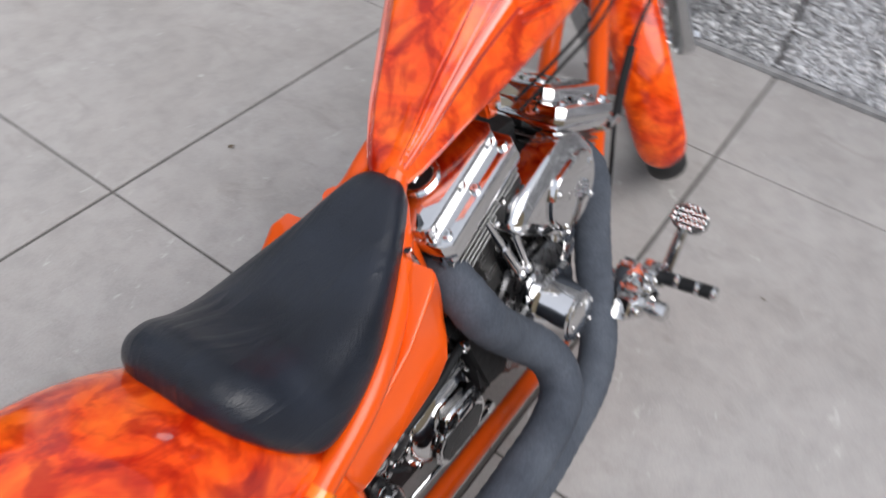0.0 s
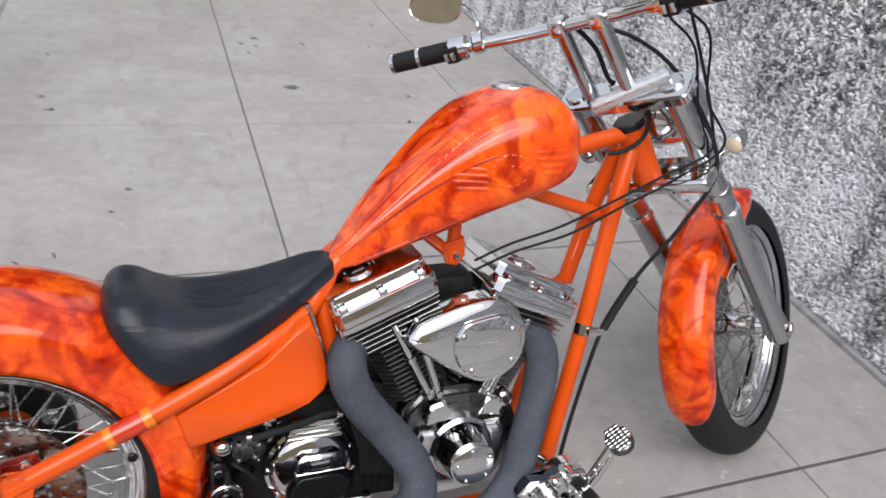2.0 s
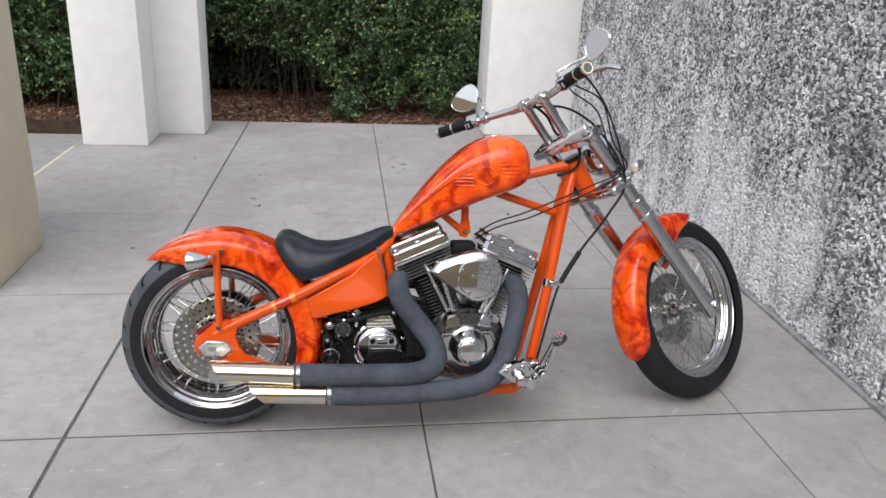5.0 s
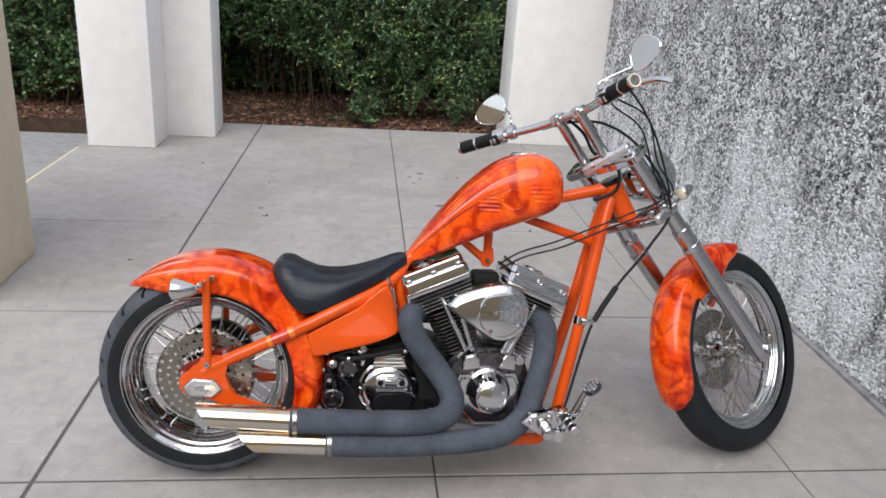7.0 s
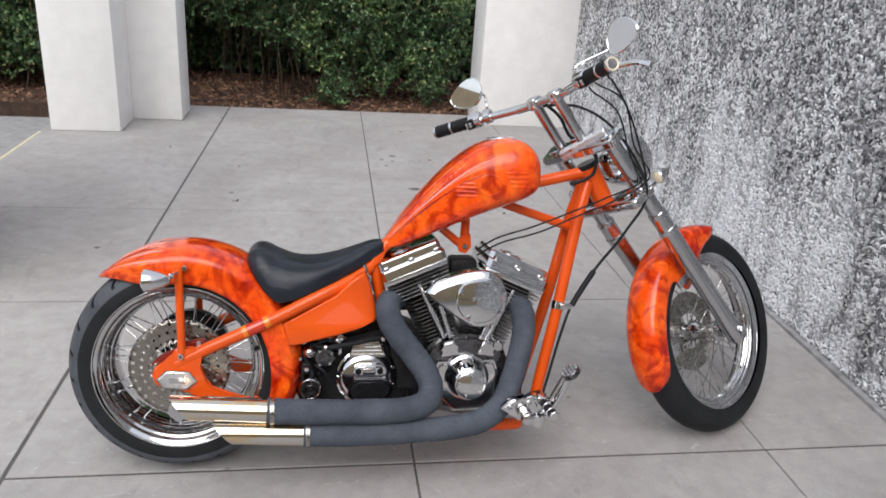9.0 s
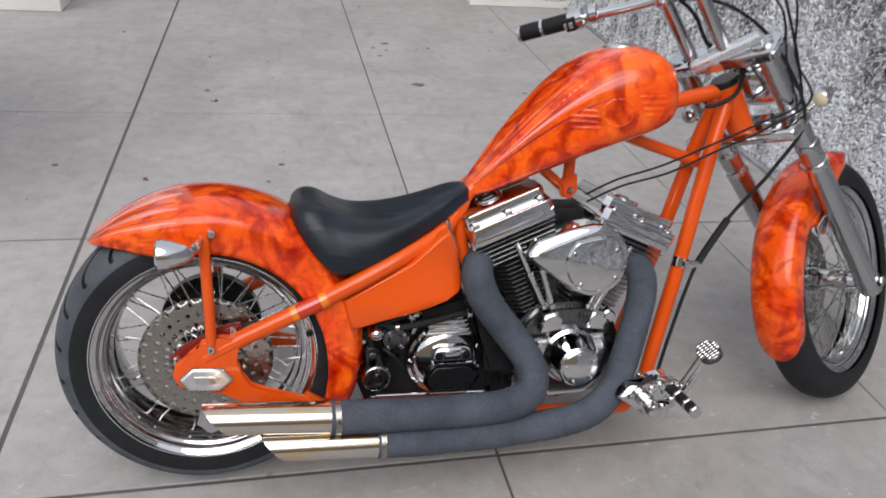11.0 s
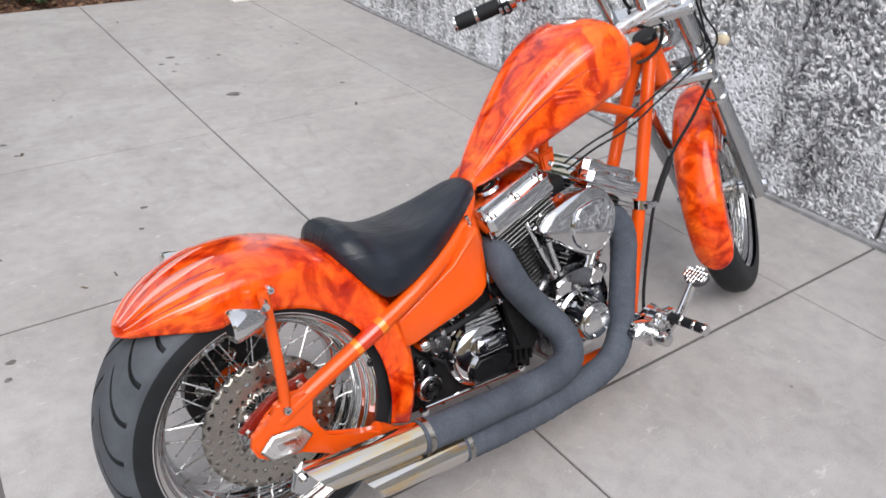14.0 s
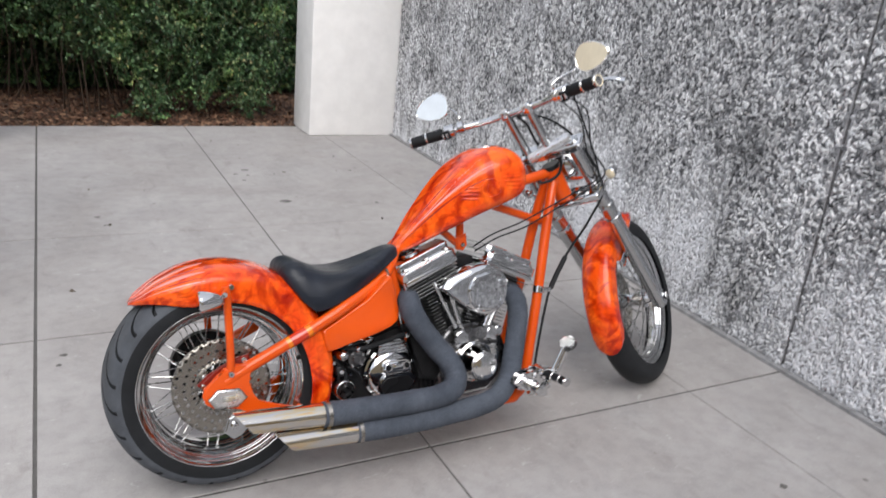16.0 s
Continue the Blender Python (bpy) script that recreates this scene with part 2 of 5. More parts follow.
BLACK = plain("black_paint", (0.009, 0.009, 0.010), 0.28, scale=20, spec=0.3)
FIN_EDGE = plain("bright_fin", (0.24, 0.24, 0.24), 0.3, metal=0.9, scale=60)
MIRROR = chrome_material("mirror_glass", (0.9, 0.9, 0.9), 0.015)
FINS = plain("black_cylinder", (0.012, 0.012, 0.013), 0.4, scale=20, spec=0.3)
LEATHER = leather_material()
WRAP = wrap_material()
TYRE = rubber_material("tyre_side", 0.0115)
TREAD = rubber_material("tyre_tread", 0.062)
RUBBER = rubber_material("black_rubber", 0.009)
STUCCO = plain("white_stucco", (0.89, 0.88, 0.865), 0.85, var=0.04, scale=8, relief=0.001)
# copy of the white stucco, its shaded look put into a cream tint
STUCCO_SHADE = plain("cream_shaded_stucco", (0.74, 0.66, 0.50), 0.85, var=0.05, scale=8, relief=0.001)
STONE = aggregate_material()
FOOTING = plain("footing", (0.27, 0.27, 0.275), 0.9, var=0.35, scale=14, relief=0.004)
MORTAR = plain("wall_mortar", (0.32, 0.32, 0.33), 0.9, var=0.3, scale=25)
LEAF = leaf_material()
TWIG = plain("hedge_twig", (0.07, 0.045, 0.03), 0.9)
GUM = plain("trodden_gum", (0.11, 0.105, 0.10), 0.85, var=0.3, scale=60)
MULCH = chip_material("bark_mulch", (0.045, 0.018, 0.009), (0.11, 0.048, 0.026), (0.27, 0.16, 0.095))
DRY = chip_material("dry_leaf", (0.04, 0.036, 0.032), (0.08, 0.066, 0.052), (0.15, 0.115, 0.08))
SOIL = plain("soil", (0.055, 0.032, 0.02), 0.95, var=0.4, scale=20, relief=0.01)
AMBER = plain("amber_lens", (0.82, 0.72, 0.52), 0.15, coat=1.0, var=0.05)
RED = plain("red_caliper", (0.20, 0.012, 0.006), 0.3, coat=0.4)
YELLOW = plain("yellow_paint", (0.80, 0.20, 0.006), 0.25, coat=1.0)
DEEP = plain("deep_red_paint", (0.55, 0.030, 0.002), 0.25, coat=1.0)
LINE = plain("kerb_yellow", (0.66, 0.60, 0.42), 0.8, var=0.2)
CREAM = plain("cream_wall", (0.60, 0.55, 0.46), 0.9, var=0.08, scale=3)
TAN = plain("tan_stucco", (0.42, 0.33, 0.21), 0.9, var=0.12, scale=3)
ASPHALT = plain("outer_concrete", (0.30, 0.30, 0.30), 0.9, var=0.15, scale=12)


# ---- mesh helpers ----
def part(name, bm, mat, parent=None, label="", at=None, sharp=35, smooth=True):
    """Link a bmesh as one mesh object under a thing or a part."""
    if at is not None:
        bmesh.ops.transform(bm, matrix=at, verts=bm.verts)
    bmesh.ops.recalc_face_normals(bm, faces=bm.faces)
    me = bpy.data.meshes.new(name)
    bm.to_mesh(me)
    bm.free()
    me.materials.append(mat)
    if smooth:
        me.shade_smooth()
        me.set_sharp_from_angle(angle=radians(sharp))
    ob = new(name, me)
    if parent is not None:
        ob.parent = parent
    if label:
        ob["label"] = label
    return ob


def fast(name, verts, faces, mat, parent=None):
    """A mesh of many like faces from arrays."""
    me = bpy.data.meshes.new(name)
    verts, faces = np.asarray(verts, np.float32), np.asarray(faces, np.int32)
    m, k = faces.shape
    me.vertices.add(len(verts)), me.loops.add(m * k), me.polygons.add(m)
    me.vertices.foreach_set("co", verts.ravel())
    me.loops.foreach_set("vertex_index", faces.ravel())
    me.polygons.foreach_set("loop_start", np.arange(0, m * k, k, dtype=np.int32))
    me.update(calc_edges=True)
    me.materials.append(mat)
    ob = new(name, me)
    if parent is not None:
        ob.parent = parent
    return ob


def raw(name, verts, faces, mat, parent=None, smooth=False):
    me = bpy.data.meshes.new(name)
    me.from_pydata([tuple(v) for v in verts], [], [tuple(f) for f in faces])
    me.materials.append(mat)
    if smooth:
        me.shade_smooth()
    ob = new(name, me)
    if parent is not None:
        ob.parent = parent
    return ob


def box(x0, x1, y0, y1, z0, z1, bev=0.0, segs=2, bm=None):
    out = bm or bmesh.new()
    r = bmesh.ops.create_cube(out, size=1)
    bmesh.ops.transform(out, verts=r["verts"], matrix=Matrix.Translation(((x0 + x1) / 2, (y0 + y1) / 2, (z0 + z1) / 2)) @ Matrix.Diagonal((x1 - x0, y1 - y0, z1 - z0, 1)))
    if bev:
        es = list({e for v in r["verts"] for e in v.link_edges})
        bmesh.ops.bevel(out, geom=es, offset=bev, segments=segs, affect="EDGES", profile=0.5)
    return out


def loft(rings, closed=True, caps=True, bm=None):
    out = bm or bmesh.new()
    vs = [[out.verts.new(p) for p in ring] for ring in rings]
    n = len(rings[0])
    for a, b in zip(vs, vs[1:]):
        for i in range(n if closed else n - 1):
            j = (i + 1) % n
            out.faces.new((a[i], a[j], b[j], b[i]))
    if caps and closed:
        out.faces.new(vs[0][::-1])
        out.faces.new(vs[-1])
    return out


def spline(pts, n=8):
    """Catmull-Rom through points of any dimension."""
    p = [np.array(q, float) for q in pts]
    p = [2 * p[0] - p[1]] + p + [2 * p[-1] - p[-2]]
    out = []
    for i in range(1, len(p) - 2):
        for k in range(n):
            t = k / n
            out.append(0.5 * (2 * p[i] + (p[i + 1] - p[i - 1]) * t + (2 * p[i - 1] - 5 * p[i] + 4 * p[i + 1] - p[i + 2]) * t * t + (3 * p[i] - p[i - 1] - 3 * p[i + 1] + p[i + 2]) * t ** 3))
    out.append(p[-2])
    return out


def sweep(pts, radius, segs=12, caps=True, bm=None, flat=1.0):
    """A tube along points; radius a number or one for each point."""
    pts = [Vector(p) for p in pts]
    radii = radius if hasattr(radius, "__len__") else [radius] * len(pts)
    tan = [(pts[min(i + 1, len(pts) - 1)] - pts[max(i - 1, 0)]).normalized() for i in range(len(pts))]
    side = tan[0].orthogonal().normalized()
    rings = []
    for p, t, r in zip(pts, tan, radii):
        side = (side - t * side.dot(t)).normalized()
        up = t.cross(side)
        rings.append([p + r * (side * math.cos(a) + up * flat * math.sin(a)) for a in (math.tau * k / segs for k in range(segs))])
    return loft(rings, True, caps, bm)


def lathe(profile, segs=48, axis="y", centre=(0, 0, 0), bm=None, caps=False, a0=0.0, a1=math.tau):
    """Turn (radius, along) pairs round an axis."""
    full = abs(a1 - a0 - math.tau) < 1e-6
    out, c = bm or bmesh.new(), Vector(centre)
    def place(r, h, a):
        u, v = r * math.cos(a), r * math.sin(a)
        return c + Vector({"y": (u, h, v), "x": (h, u, v), "z": (u, v, h)}[axis])
    cols = [[out.verts.new(place(r, h, a0 + (a1 - a0) * k / segs)) for r, h in profile] for k in range(segs if full else segs + 1)]
    m = len(cols)
    for k in range(m if full else m - 1):
        a, b = cols[k], cols[(k + 1) % m]
        for i in range(len(profile) - 1):
            out.faces.new((a[i], a[i + 1], b[i + 1], b[i]))
    if caps:
        for i in (0, -1):
            if profile[i][0] > 1e-6:
                out.faces.new([col[i] for col in cols])
    bmesh.ops.remove_doubles(out, verts=out.verts, dist=1e-6)
    return out


def cyl(p, q, r, segs=16, r2=None, bev=0.0, bm=None):
    """A round bar from p to q, with chamfered ends."""
    p, q = Vector(p), Vector(q)
    d = (q - p).normalized()
    r2 = r if r2 is None else r2
    if bev:
        return sweep([p, p + d * bev, q - d * bev, q], [r - bev, r, r2, r2 - bev], segs, True, bm)
    return sweep([p, q], [r, r2], segs, True, bm)


def plate(outline, v0, v1, bev=0.004, segs=2):
    """A plate with an outline in (u, w), from v0 to v1."""
    out = bmesh.new()
    a = [out.verts.new((u, v0, w)) for u, w in outline]
    b = [out.verts.new((u, v1, w)) for u, w in outline]
    n = len(a)
    out.faces.new(a), out.faces.new(b[::-1])
    for i in range(n):
        out.faces.new((a[i], b[i], b[(i + 1) % n], a[(i + 1) % n]))
    if bev:
        es = [e for e in out.edges if abs(e.verts[0].co.y - e.verts[1].co.y) < 1e-6]
        bmesh.ops.bevel(out, geom=es, offset=bev, segments=segs, affect="EDGES")
    return out


def bolt(p, axis, r=0.007, h=0.006, bm=None):
    p, d = Vector(p), Vector(axis).normalized()
    return sweep([p, p + d * h * 0.7, p + d * h, p + d * h, p + d * h * 0.5], [r, r, r * 0.75, r * 0.45, r * 0.4], 8, True, bm)


# ---- the place ----
rng = np.random.default_rng(5)
SLAB, JW, EDGE_Y, EDGE_X = 1.22, 0.008, 5.36, -2.44
WALL_X, WALL_SLOPE = 1.815, 0.041          # the wall's foot: x = WALL_X + WALL_SLOPE * y

ground = tagged(part("ground", box(-600, 600, -600, 600, -0.9, -0.16), ASPHALT, smooth=False), "plain grey ground reaching out to the horizon", "ground", kind="structure")
bed = tagged(part("planting_bed", box(-9, 2.6, EDGE_Y + 0.01, 9.5, -0.158, -0.03), SOIL, smooth=False), "brown earth bed behind the paving", "soil", kind="structure")
base = tagged(part("pavement", box(EDGE_X, 2.2, -7.3, EDGE_Y, -0.158, -0.0045), JOINT, smooth=False), "grey concrete slab paving with dark joints", "pavement", kind="structure")
tagged(part("kerb_line", box(EDGE_X - 0.002, EDGE_X + 0.02, 2.2, 4.2, -0.004, 0.002, 0.002), LINE), "faded yellow painted edge of the paving", "kerb", kind="structure")

# columns of the portico
def column(x0, x1, y0, y1, name, label, mat=STUCCO, foot=0.0):
    c = part(name, box(x0, x1, y0, y1, 0, 3.6, 0.012, 2), mat)
    return tagged(c, label, "column", kind="structure")

column(-2.37, -1.85, 4.25, 4.72, "column_1", "square white stucco column standing on the paving")
column(-1.86, -1.46, 4.722, 5.15, "column_2", "white stucco pilaster set back beside a column")
column(1.14, 2.06, 4.93, 5.43, "column_3", "white stucco pier where the stone wall ends")
column(-2.6, -1.89, 1.2, 1.885, "column_4", "cream stucco column at the edge of the paving, darkened as in shade", STUCCO_SHADE)

# unseen walls, added for reflections: they close the place behind the camera and westward
tagged(part("wall_south", box(-16, 6, -11.3, -11.0, -0.16, 5.2), TAN, smooth=False), "plain tan stucco wall, unseen, added for reflections", "wall", kind="structure")
tagged(part("wall_north", box(-9, 2.6, 9.2, 9.4, -0.16, 3.6), CREAM, smooth=False), "cream stucco wall behind the hedge", "wall", kind="structure")
tagged(part("wall_west", box(-16.3, -16, -11.3, 10, -0.16, 3.0), TAN, smooth=False), "plain tan stucco wall, unseen, added for reflections", "wall", kind="structure")

# the wall of exposed aggregate: backing panels, and chips set in it
def wall_at(y, z, out):
    k = math.hypot(1, WALL_SLOPE)
    return (WALL_X + WALL_SLOPE * y - out / k, y + out * WALL_SLOPE / k, z)

JOINTS_Y = [-7.3, -4.9, -2.4, 0.03, 2.48, 4.93]
wall = None
bm = bmesh.new()
pts = [wall_at(-7.3, 0, 0), wall_at(4.93, 0, 0), wall_at(4.93, 0, -0.25), wall_at(-7.3, 0, -0.25)]
bm = loft([[(x, y, -0.15) for x, y, z in pts], [(x, y, 3.6) for x, y, z in pts]])
wall = tagged(part("wall_east", bm, JOINT, smooth=False), "grey and white exposed aggregate stone wall", "wall", kind="structure")
for a, b in zip(JOINTS_Y, JOINTS_Y[1:]):
    a, b = a + 0.006, b - 0.006
    q = [wall_at(a, 0, 0), wall_at(b, 0, 0), wall_at(b, 0, 0.012), wall_at(a, 0, 0.012)]
    part("panel", loft([[(x, y, 0.012) for x, y, z in q], [(x, y, 3.59) for x, y, z in q]]), MORTAR, wall, smooth=False)


def chips(y0, y1, z0, z1, step):
    """Angular stone chips pressed into the wall's face: five-sided, with a tilted top."""
    yy, zz = np.meshgrid(np.arange(y0, y1, step), np.arange(z0, z1, step))
    n = yy.size
    y, z = yy.ravel() + rng.uniform(-0.5, 0.5, n) * step, zz.ravel() + rng.uniform(-0.5, 0.5, n) * step
    keep = (z > 0.02) & (np.min(np.abs(y[:, None] - np.array(JOINTS_Y)[None]), axis=1) > 0.013)
    y, z = y[keep], z[keep]
    n = len(y)
    r, st, turn = step * rng.uniform(0.5, 1.9, n), rng.uniform(0.16, 0.5, n), rng.normal(0.9, 1.0, n)
    h, ty, tz = rng.uniform(0.002, 0.008, n), rng.uniform(-0.5, 0.5, n), rng.uniform(-0.5, 0.5, n)
    a = np.arange(5)[None] * math.tau / 5 + rng.uniform(-0.35, 0.35, (n, 5))
    p, q = r[:, None] * np.cos(a), (r * st)[:, None] * np.sin(a)
    P, Q = p * np.cos(turn)[:, None] - q * np.sin(turn)[:, None], p * np.sin(turn)[:, None] + q * np.cos(turn)[:, None]
    k = math.hypot(1, WALL_SLOPE)
    def place(Y, Z, out):
        return np.stack([WALL_X + WALL_SLOPE * Y - out / k, Y + out * WALL_SLOPE / k, Z], -1)
    low = place(y[:, None] + P, z[:, None] + Q, np.full_like(P, 0.011))
    top = place(y[:, None] + 0.6 * P, z[:, None] + 0.6 * Q, 0.013 + h[:, None] + ty[:, None] * 0.6 * P + tz[:, None] * 0.6 * Q)
    apex = top.mean(1, keepdims=True)
    V = np.concatenate([low, top, apex], 1).reshape(-1, 3)
    base_i = (np.arange(n) * 11)[:, None]
    F = []
    for i in range(5):
        j2 = (i + 1) % 5
        F += [np.concatenate([base_i + i, base_i + j2, base_i + 5 + j2], 1), np.concatenate([base_i + i, base_i + 5 + j2, base_i + 5 + i], 1), np.concatenate([base_i + 5 + i, base_i + 5 + j2, base_i + 10], 1)]
    return V, np.concatenate(F, 0)


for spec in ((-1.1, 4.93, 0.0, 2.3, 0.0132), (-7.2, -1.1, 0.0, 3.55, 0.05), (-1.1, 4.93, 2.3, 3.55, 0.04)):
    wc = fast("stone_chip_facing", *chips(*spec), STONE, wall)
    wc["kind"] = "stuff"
foot = [wall_at(-7.3, 0, 0.045), wall_at(4.93, 0, 0.045), wall_at(4.93, 0, 0.0), wall_at(-7.3, 0, 0.0)]
tagged(part("wall_joint", loft([[(x, y, 0.0015) for x, y, z in foot], [(x, y, 0.016) for x, y, z in foot]]), FOOTING, smooth=False), "grey mortar fillet along the foot of the wall", "trim", kind="structure")

# hedge: branches that carry their leaves in sprays, over a loose inner fill
def leaves_at(c, t, sz, slim=0.34):
    """Pointed leaves folded along the midrib, at c along t."""
    n = len(c)
    t = t / np.linalg.norm(t, axis=1)[:, None]
    u = np.cross(t, rng.normal(size=(n, 3)))
    u /= np.linalg.norm(u, axis=1)[:, None]
    w = np.cross(t, u)
    sz = sz[:, None]
    vs = np.stack([c, c + t * sz * 0.5 + u * sz * slim + w * sz * 0.10, c + t * sz * 1.1, c + t * sz * 0.5 - u * sz * slim + w * sz * 0.10], 1).reshape(-1, 3)
    b0 = (np.arange(n) * 4)[:, None]
    return vs, np.concatenate([b0 + np.array([[0, 1, 2]]), b0 + np.array([[0, 2, 3]])], 0)


def hedge(x0, x1, y0, y1, low, h, sprays, fill, name, size=1.0, ragged=0.16):
    """Sprays reach forward and up out of the bush from x0 to x1; low is a height or a function of x."""
    floor_z = low if callable(low) else (lambda x: low)
    k = sprays
    px = rng.uniform(0, 20, 6)
    tx = rng.uniform(x0, x1, k)
    lows = np.array([floor_z(x) for x in tx])
    tz = lows + (h - lows) * rng.uniform(0, 1, k) ** 0.85
    lump = np.sin(tx * 5.1 + px[0]) * np.cos(tz * 6.3 + px[1]) + 0.7 * np.sin(tx * 11.0 + tz * 7.0 + px[2]) + 0.5 * np.cos(tx * 17.0 - tz * 15.0 + px[3])
    ty = y0 + 0.10 + ragged * 0.7 * lump + np.abs(rng.normal(size=k)) * 0.13 + 0.22 * np.clip((tz - 0.75 * h) / (0.25 * h), 0, 1) ** 2
    tip = np.stack([tx, ty, tz + rng.normal(size=k) * 0.04], 1)
    reach = rng.uniform(0.16, 0.40, k)[:, None]
    way = np.stack([rng.normal(size=k) * 0.55, -np.abs(rng.normal(0.55, 0.35, k)), rng.normal(0.45, 0.5, k)], 1)
    way /= np.linalg.norm(way, axis=1)[:, None]
    root = tip - way * reach
    bend = rng.normal(size=(k, 3)) * 0.035
    along = lambda f: root[:, None] + (tip - root)[:, None] * f[..., None] + bend[:, None] * (f * (1 - f) * 4)[..., None]
    m = 22
    f = np.sort(rng.uniform(0.22, 1.0, (k, m)), axis=1)
    c = along(f).reshape(-1, 3)
    t = np.repeat(way, m, axis=0) * 0.9 + rng.normal(size=(k * m, 3)) * 0.62
    keep = c[:, 2] > 0.015
    c, t = c[keep], t[keep]
    V, F = leaves_at(c, t, size * rng.uniform(0.022, 0.043, len(c)))
    fx = np.stack([rng.uniform(x0, x1, fill), rng.uniform(min(y0 + 0.32, y1 - 0.08), y1, fill), rng.uniform(0, 1, fill)], 1)
    fl = np.array([floor_z(x) for x in fx[:, 0]]) + 0.1
    fx[:, 2] = fl + (h - 0.08 - fl) * fx[:, 2]
    V2, F2 = leaves_at(fx, rng.normal(size=(fill, 3)), size * rng.uniform(0.03, 0.055, fill), 0.42)
    V, F = np.concatenate([V, V2]), np.concatenate([F, F2 + len(V)])
    tv, tf = [], []
    g = along(np.tile(np.array((0.0, 0.5, 1.0)), (k, 1)))
    stems = [(g[i, 0], g[i, 1], g[i, 2], 0.0026) for i in range(k)]
    for _ in range(int((x1 - x0) * 14)):
        a = np.array((rng.uniform(x0, x1), rng.uniform(y0 + 0.22, y1), -0.03))
        e = a + np.array((rng.normal() * 0.12, rng.normal() * 0.12 - 0.10, rng.uniform(0.35, 0.8 * max(h, 0.5))))
        stems.append((a, (a + e) / 2 + rng.normal(size=3) * 0.05, e, rng.uniform(0.004, 0.009)))
    for a, mid, e, r in stems:
        n0 = len(tv)
        for q, rr in ((a, r), (mid, r * 0.75), (e, r * 0.35)):
            tv += [q + np.array((rr, 0, 0)), q + np.array((-rr, rr, 0)), q + np.array((-rr, -rr, 0))]
        tf += [(n0 + 3 * j + i, n0 + 3 * j + (i + 1) % 3, n0 + 3 * j + 3 + (i + 1) % 3, n0 + 3 * j + 3 + i) for j in (0, 1) for i in range(3)]
    top = new(name)
    top.location = ((x0 + x1) / 2, (y0 + y1) / 2, -0.03)
    back = Matrix.Translation(-top.location)
    for nm, vv, ff, mat in (("foliage", V, F, LEAF), ("twig_tangle", np.array(tv), np.array(tf), TWIG)):
        o = fast(nm, vv, ff, mat, top)
        o.data.transform(back)
        o["kind"] = "stuff"
    return top


def main_low(x):
    """The bush's lower edge: high over the hollow at its west end, low by the pier."""
    return float(np.interp(x, (-0.9, -0.55, -0.32, -0.2, 0.05, 0.3, 0.6, 0.8, 1.05), (0.68, 0.56, 0.42, 0.18, 0.14, 0.24, 0.16, 0.10, 0.30)))


tagged(hedge(-0.9, 1.08, 5.72, 6.7, main_low, 1.5, 1900, 9000, "hedge"), "dense evergreen hedge with small glossy leaves", "hedge")
tagged(hedge(-0.28, -0.08, 5.40, 5.75, 0.03, 0.30, 55, 80, "shrub", 0.9, 0.04), "low leafy shoot overhanging the paving's edge", "shrub")
tagged(hedge(0.70, 0.86, 5.48, 5.8, 0.03, 0.34, 40, 60, "shrub", 0.9, 0.04), "low leafy shoot at the foot of the hedge", "shrub")
tagged(hedge(-2.2, -0.6, 6.5, 7.3, lambda x: float(np.interp(x, (-2.2, -1.5, -0.7), (0.75, 0.72, 0.5))), 1.9, 1100, 8000, "hedge"), "tall evergreen shrub set back in deep shade", "hedge")
tagged(hedge(-6.0, -2.2, 5.75, 7.0, 0.12, 2.0, 2600, 14000, "hedge", 1.15), "dark evergreen hedge growing behind the columns", "hedge")
tagged(hedge(-6.0, 2.2, 7.2, 8.4, -0.1, 1.35, 2600, 36000, "hedge", 1.7), "dark green hedge at the back of the bed", "hedge")

# out of view above the hedge; added to darken what the chrome reflects
tagged(hedge(-6.0, 2.2, 8.45, 9.1, 1.75, 4.2, 1100, 24000, "hedge", 2.6), "tall dark evergreens in front of the back wall, unseen, added for reflections", "hedge")


def litter(x0, x1, y0, y1, z, count, name, mat, lo, hi, label):
    vs, fs = [], []
    for _ in range(count):
        c = np.array((rng.uniform(x0, x1), rng.uniform(y0, y1), z + rng.uniform(0, 0.02) * (z < 0)))
        s, a, tilt = rng.uniform(lo, hi), rng.uniform(0, 6.28), rng.normal() * 0.35
        d = np.array((math.cos(a), math.sin(a), tilt)) * s
        e = np.array((-math.sin(a), math.cos(a), rng.normal() * 0.3)) * s * rng.uniform(0.25, 0.6)
        n0 = len(vs)
        vs += [c - d - e, c + d - e, c + d + e, c - d + e, c + np.array((0, 0, s * 0.3))]
        fs += [(n0, n0 + 1, n0 + 4), (n0 + 1, n0 + 2, n0 + 4), (n0 + 2, n0 + 3, n0 + 4), (n0 + 3, n0, n0 + 4)]
    o = raw(name, vs, fs, mat)
    return tagged(o, label, "mulch", kind="stuff")

litter(-6, 2.0, EDGE_Y + 0.01, 7.4, -0.03, 15000, "bark_mulch", MULCH, 0.008, 0.03, "brown bark mulch and dry leaves on the bed")

litter(-2.3, 1.7, -0.9, 5.2, 0.001, 30, "leaf_litter", DRY, 0.006, 0.015, "scattered bits of dry leaf on the paving")


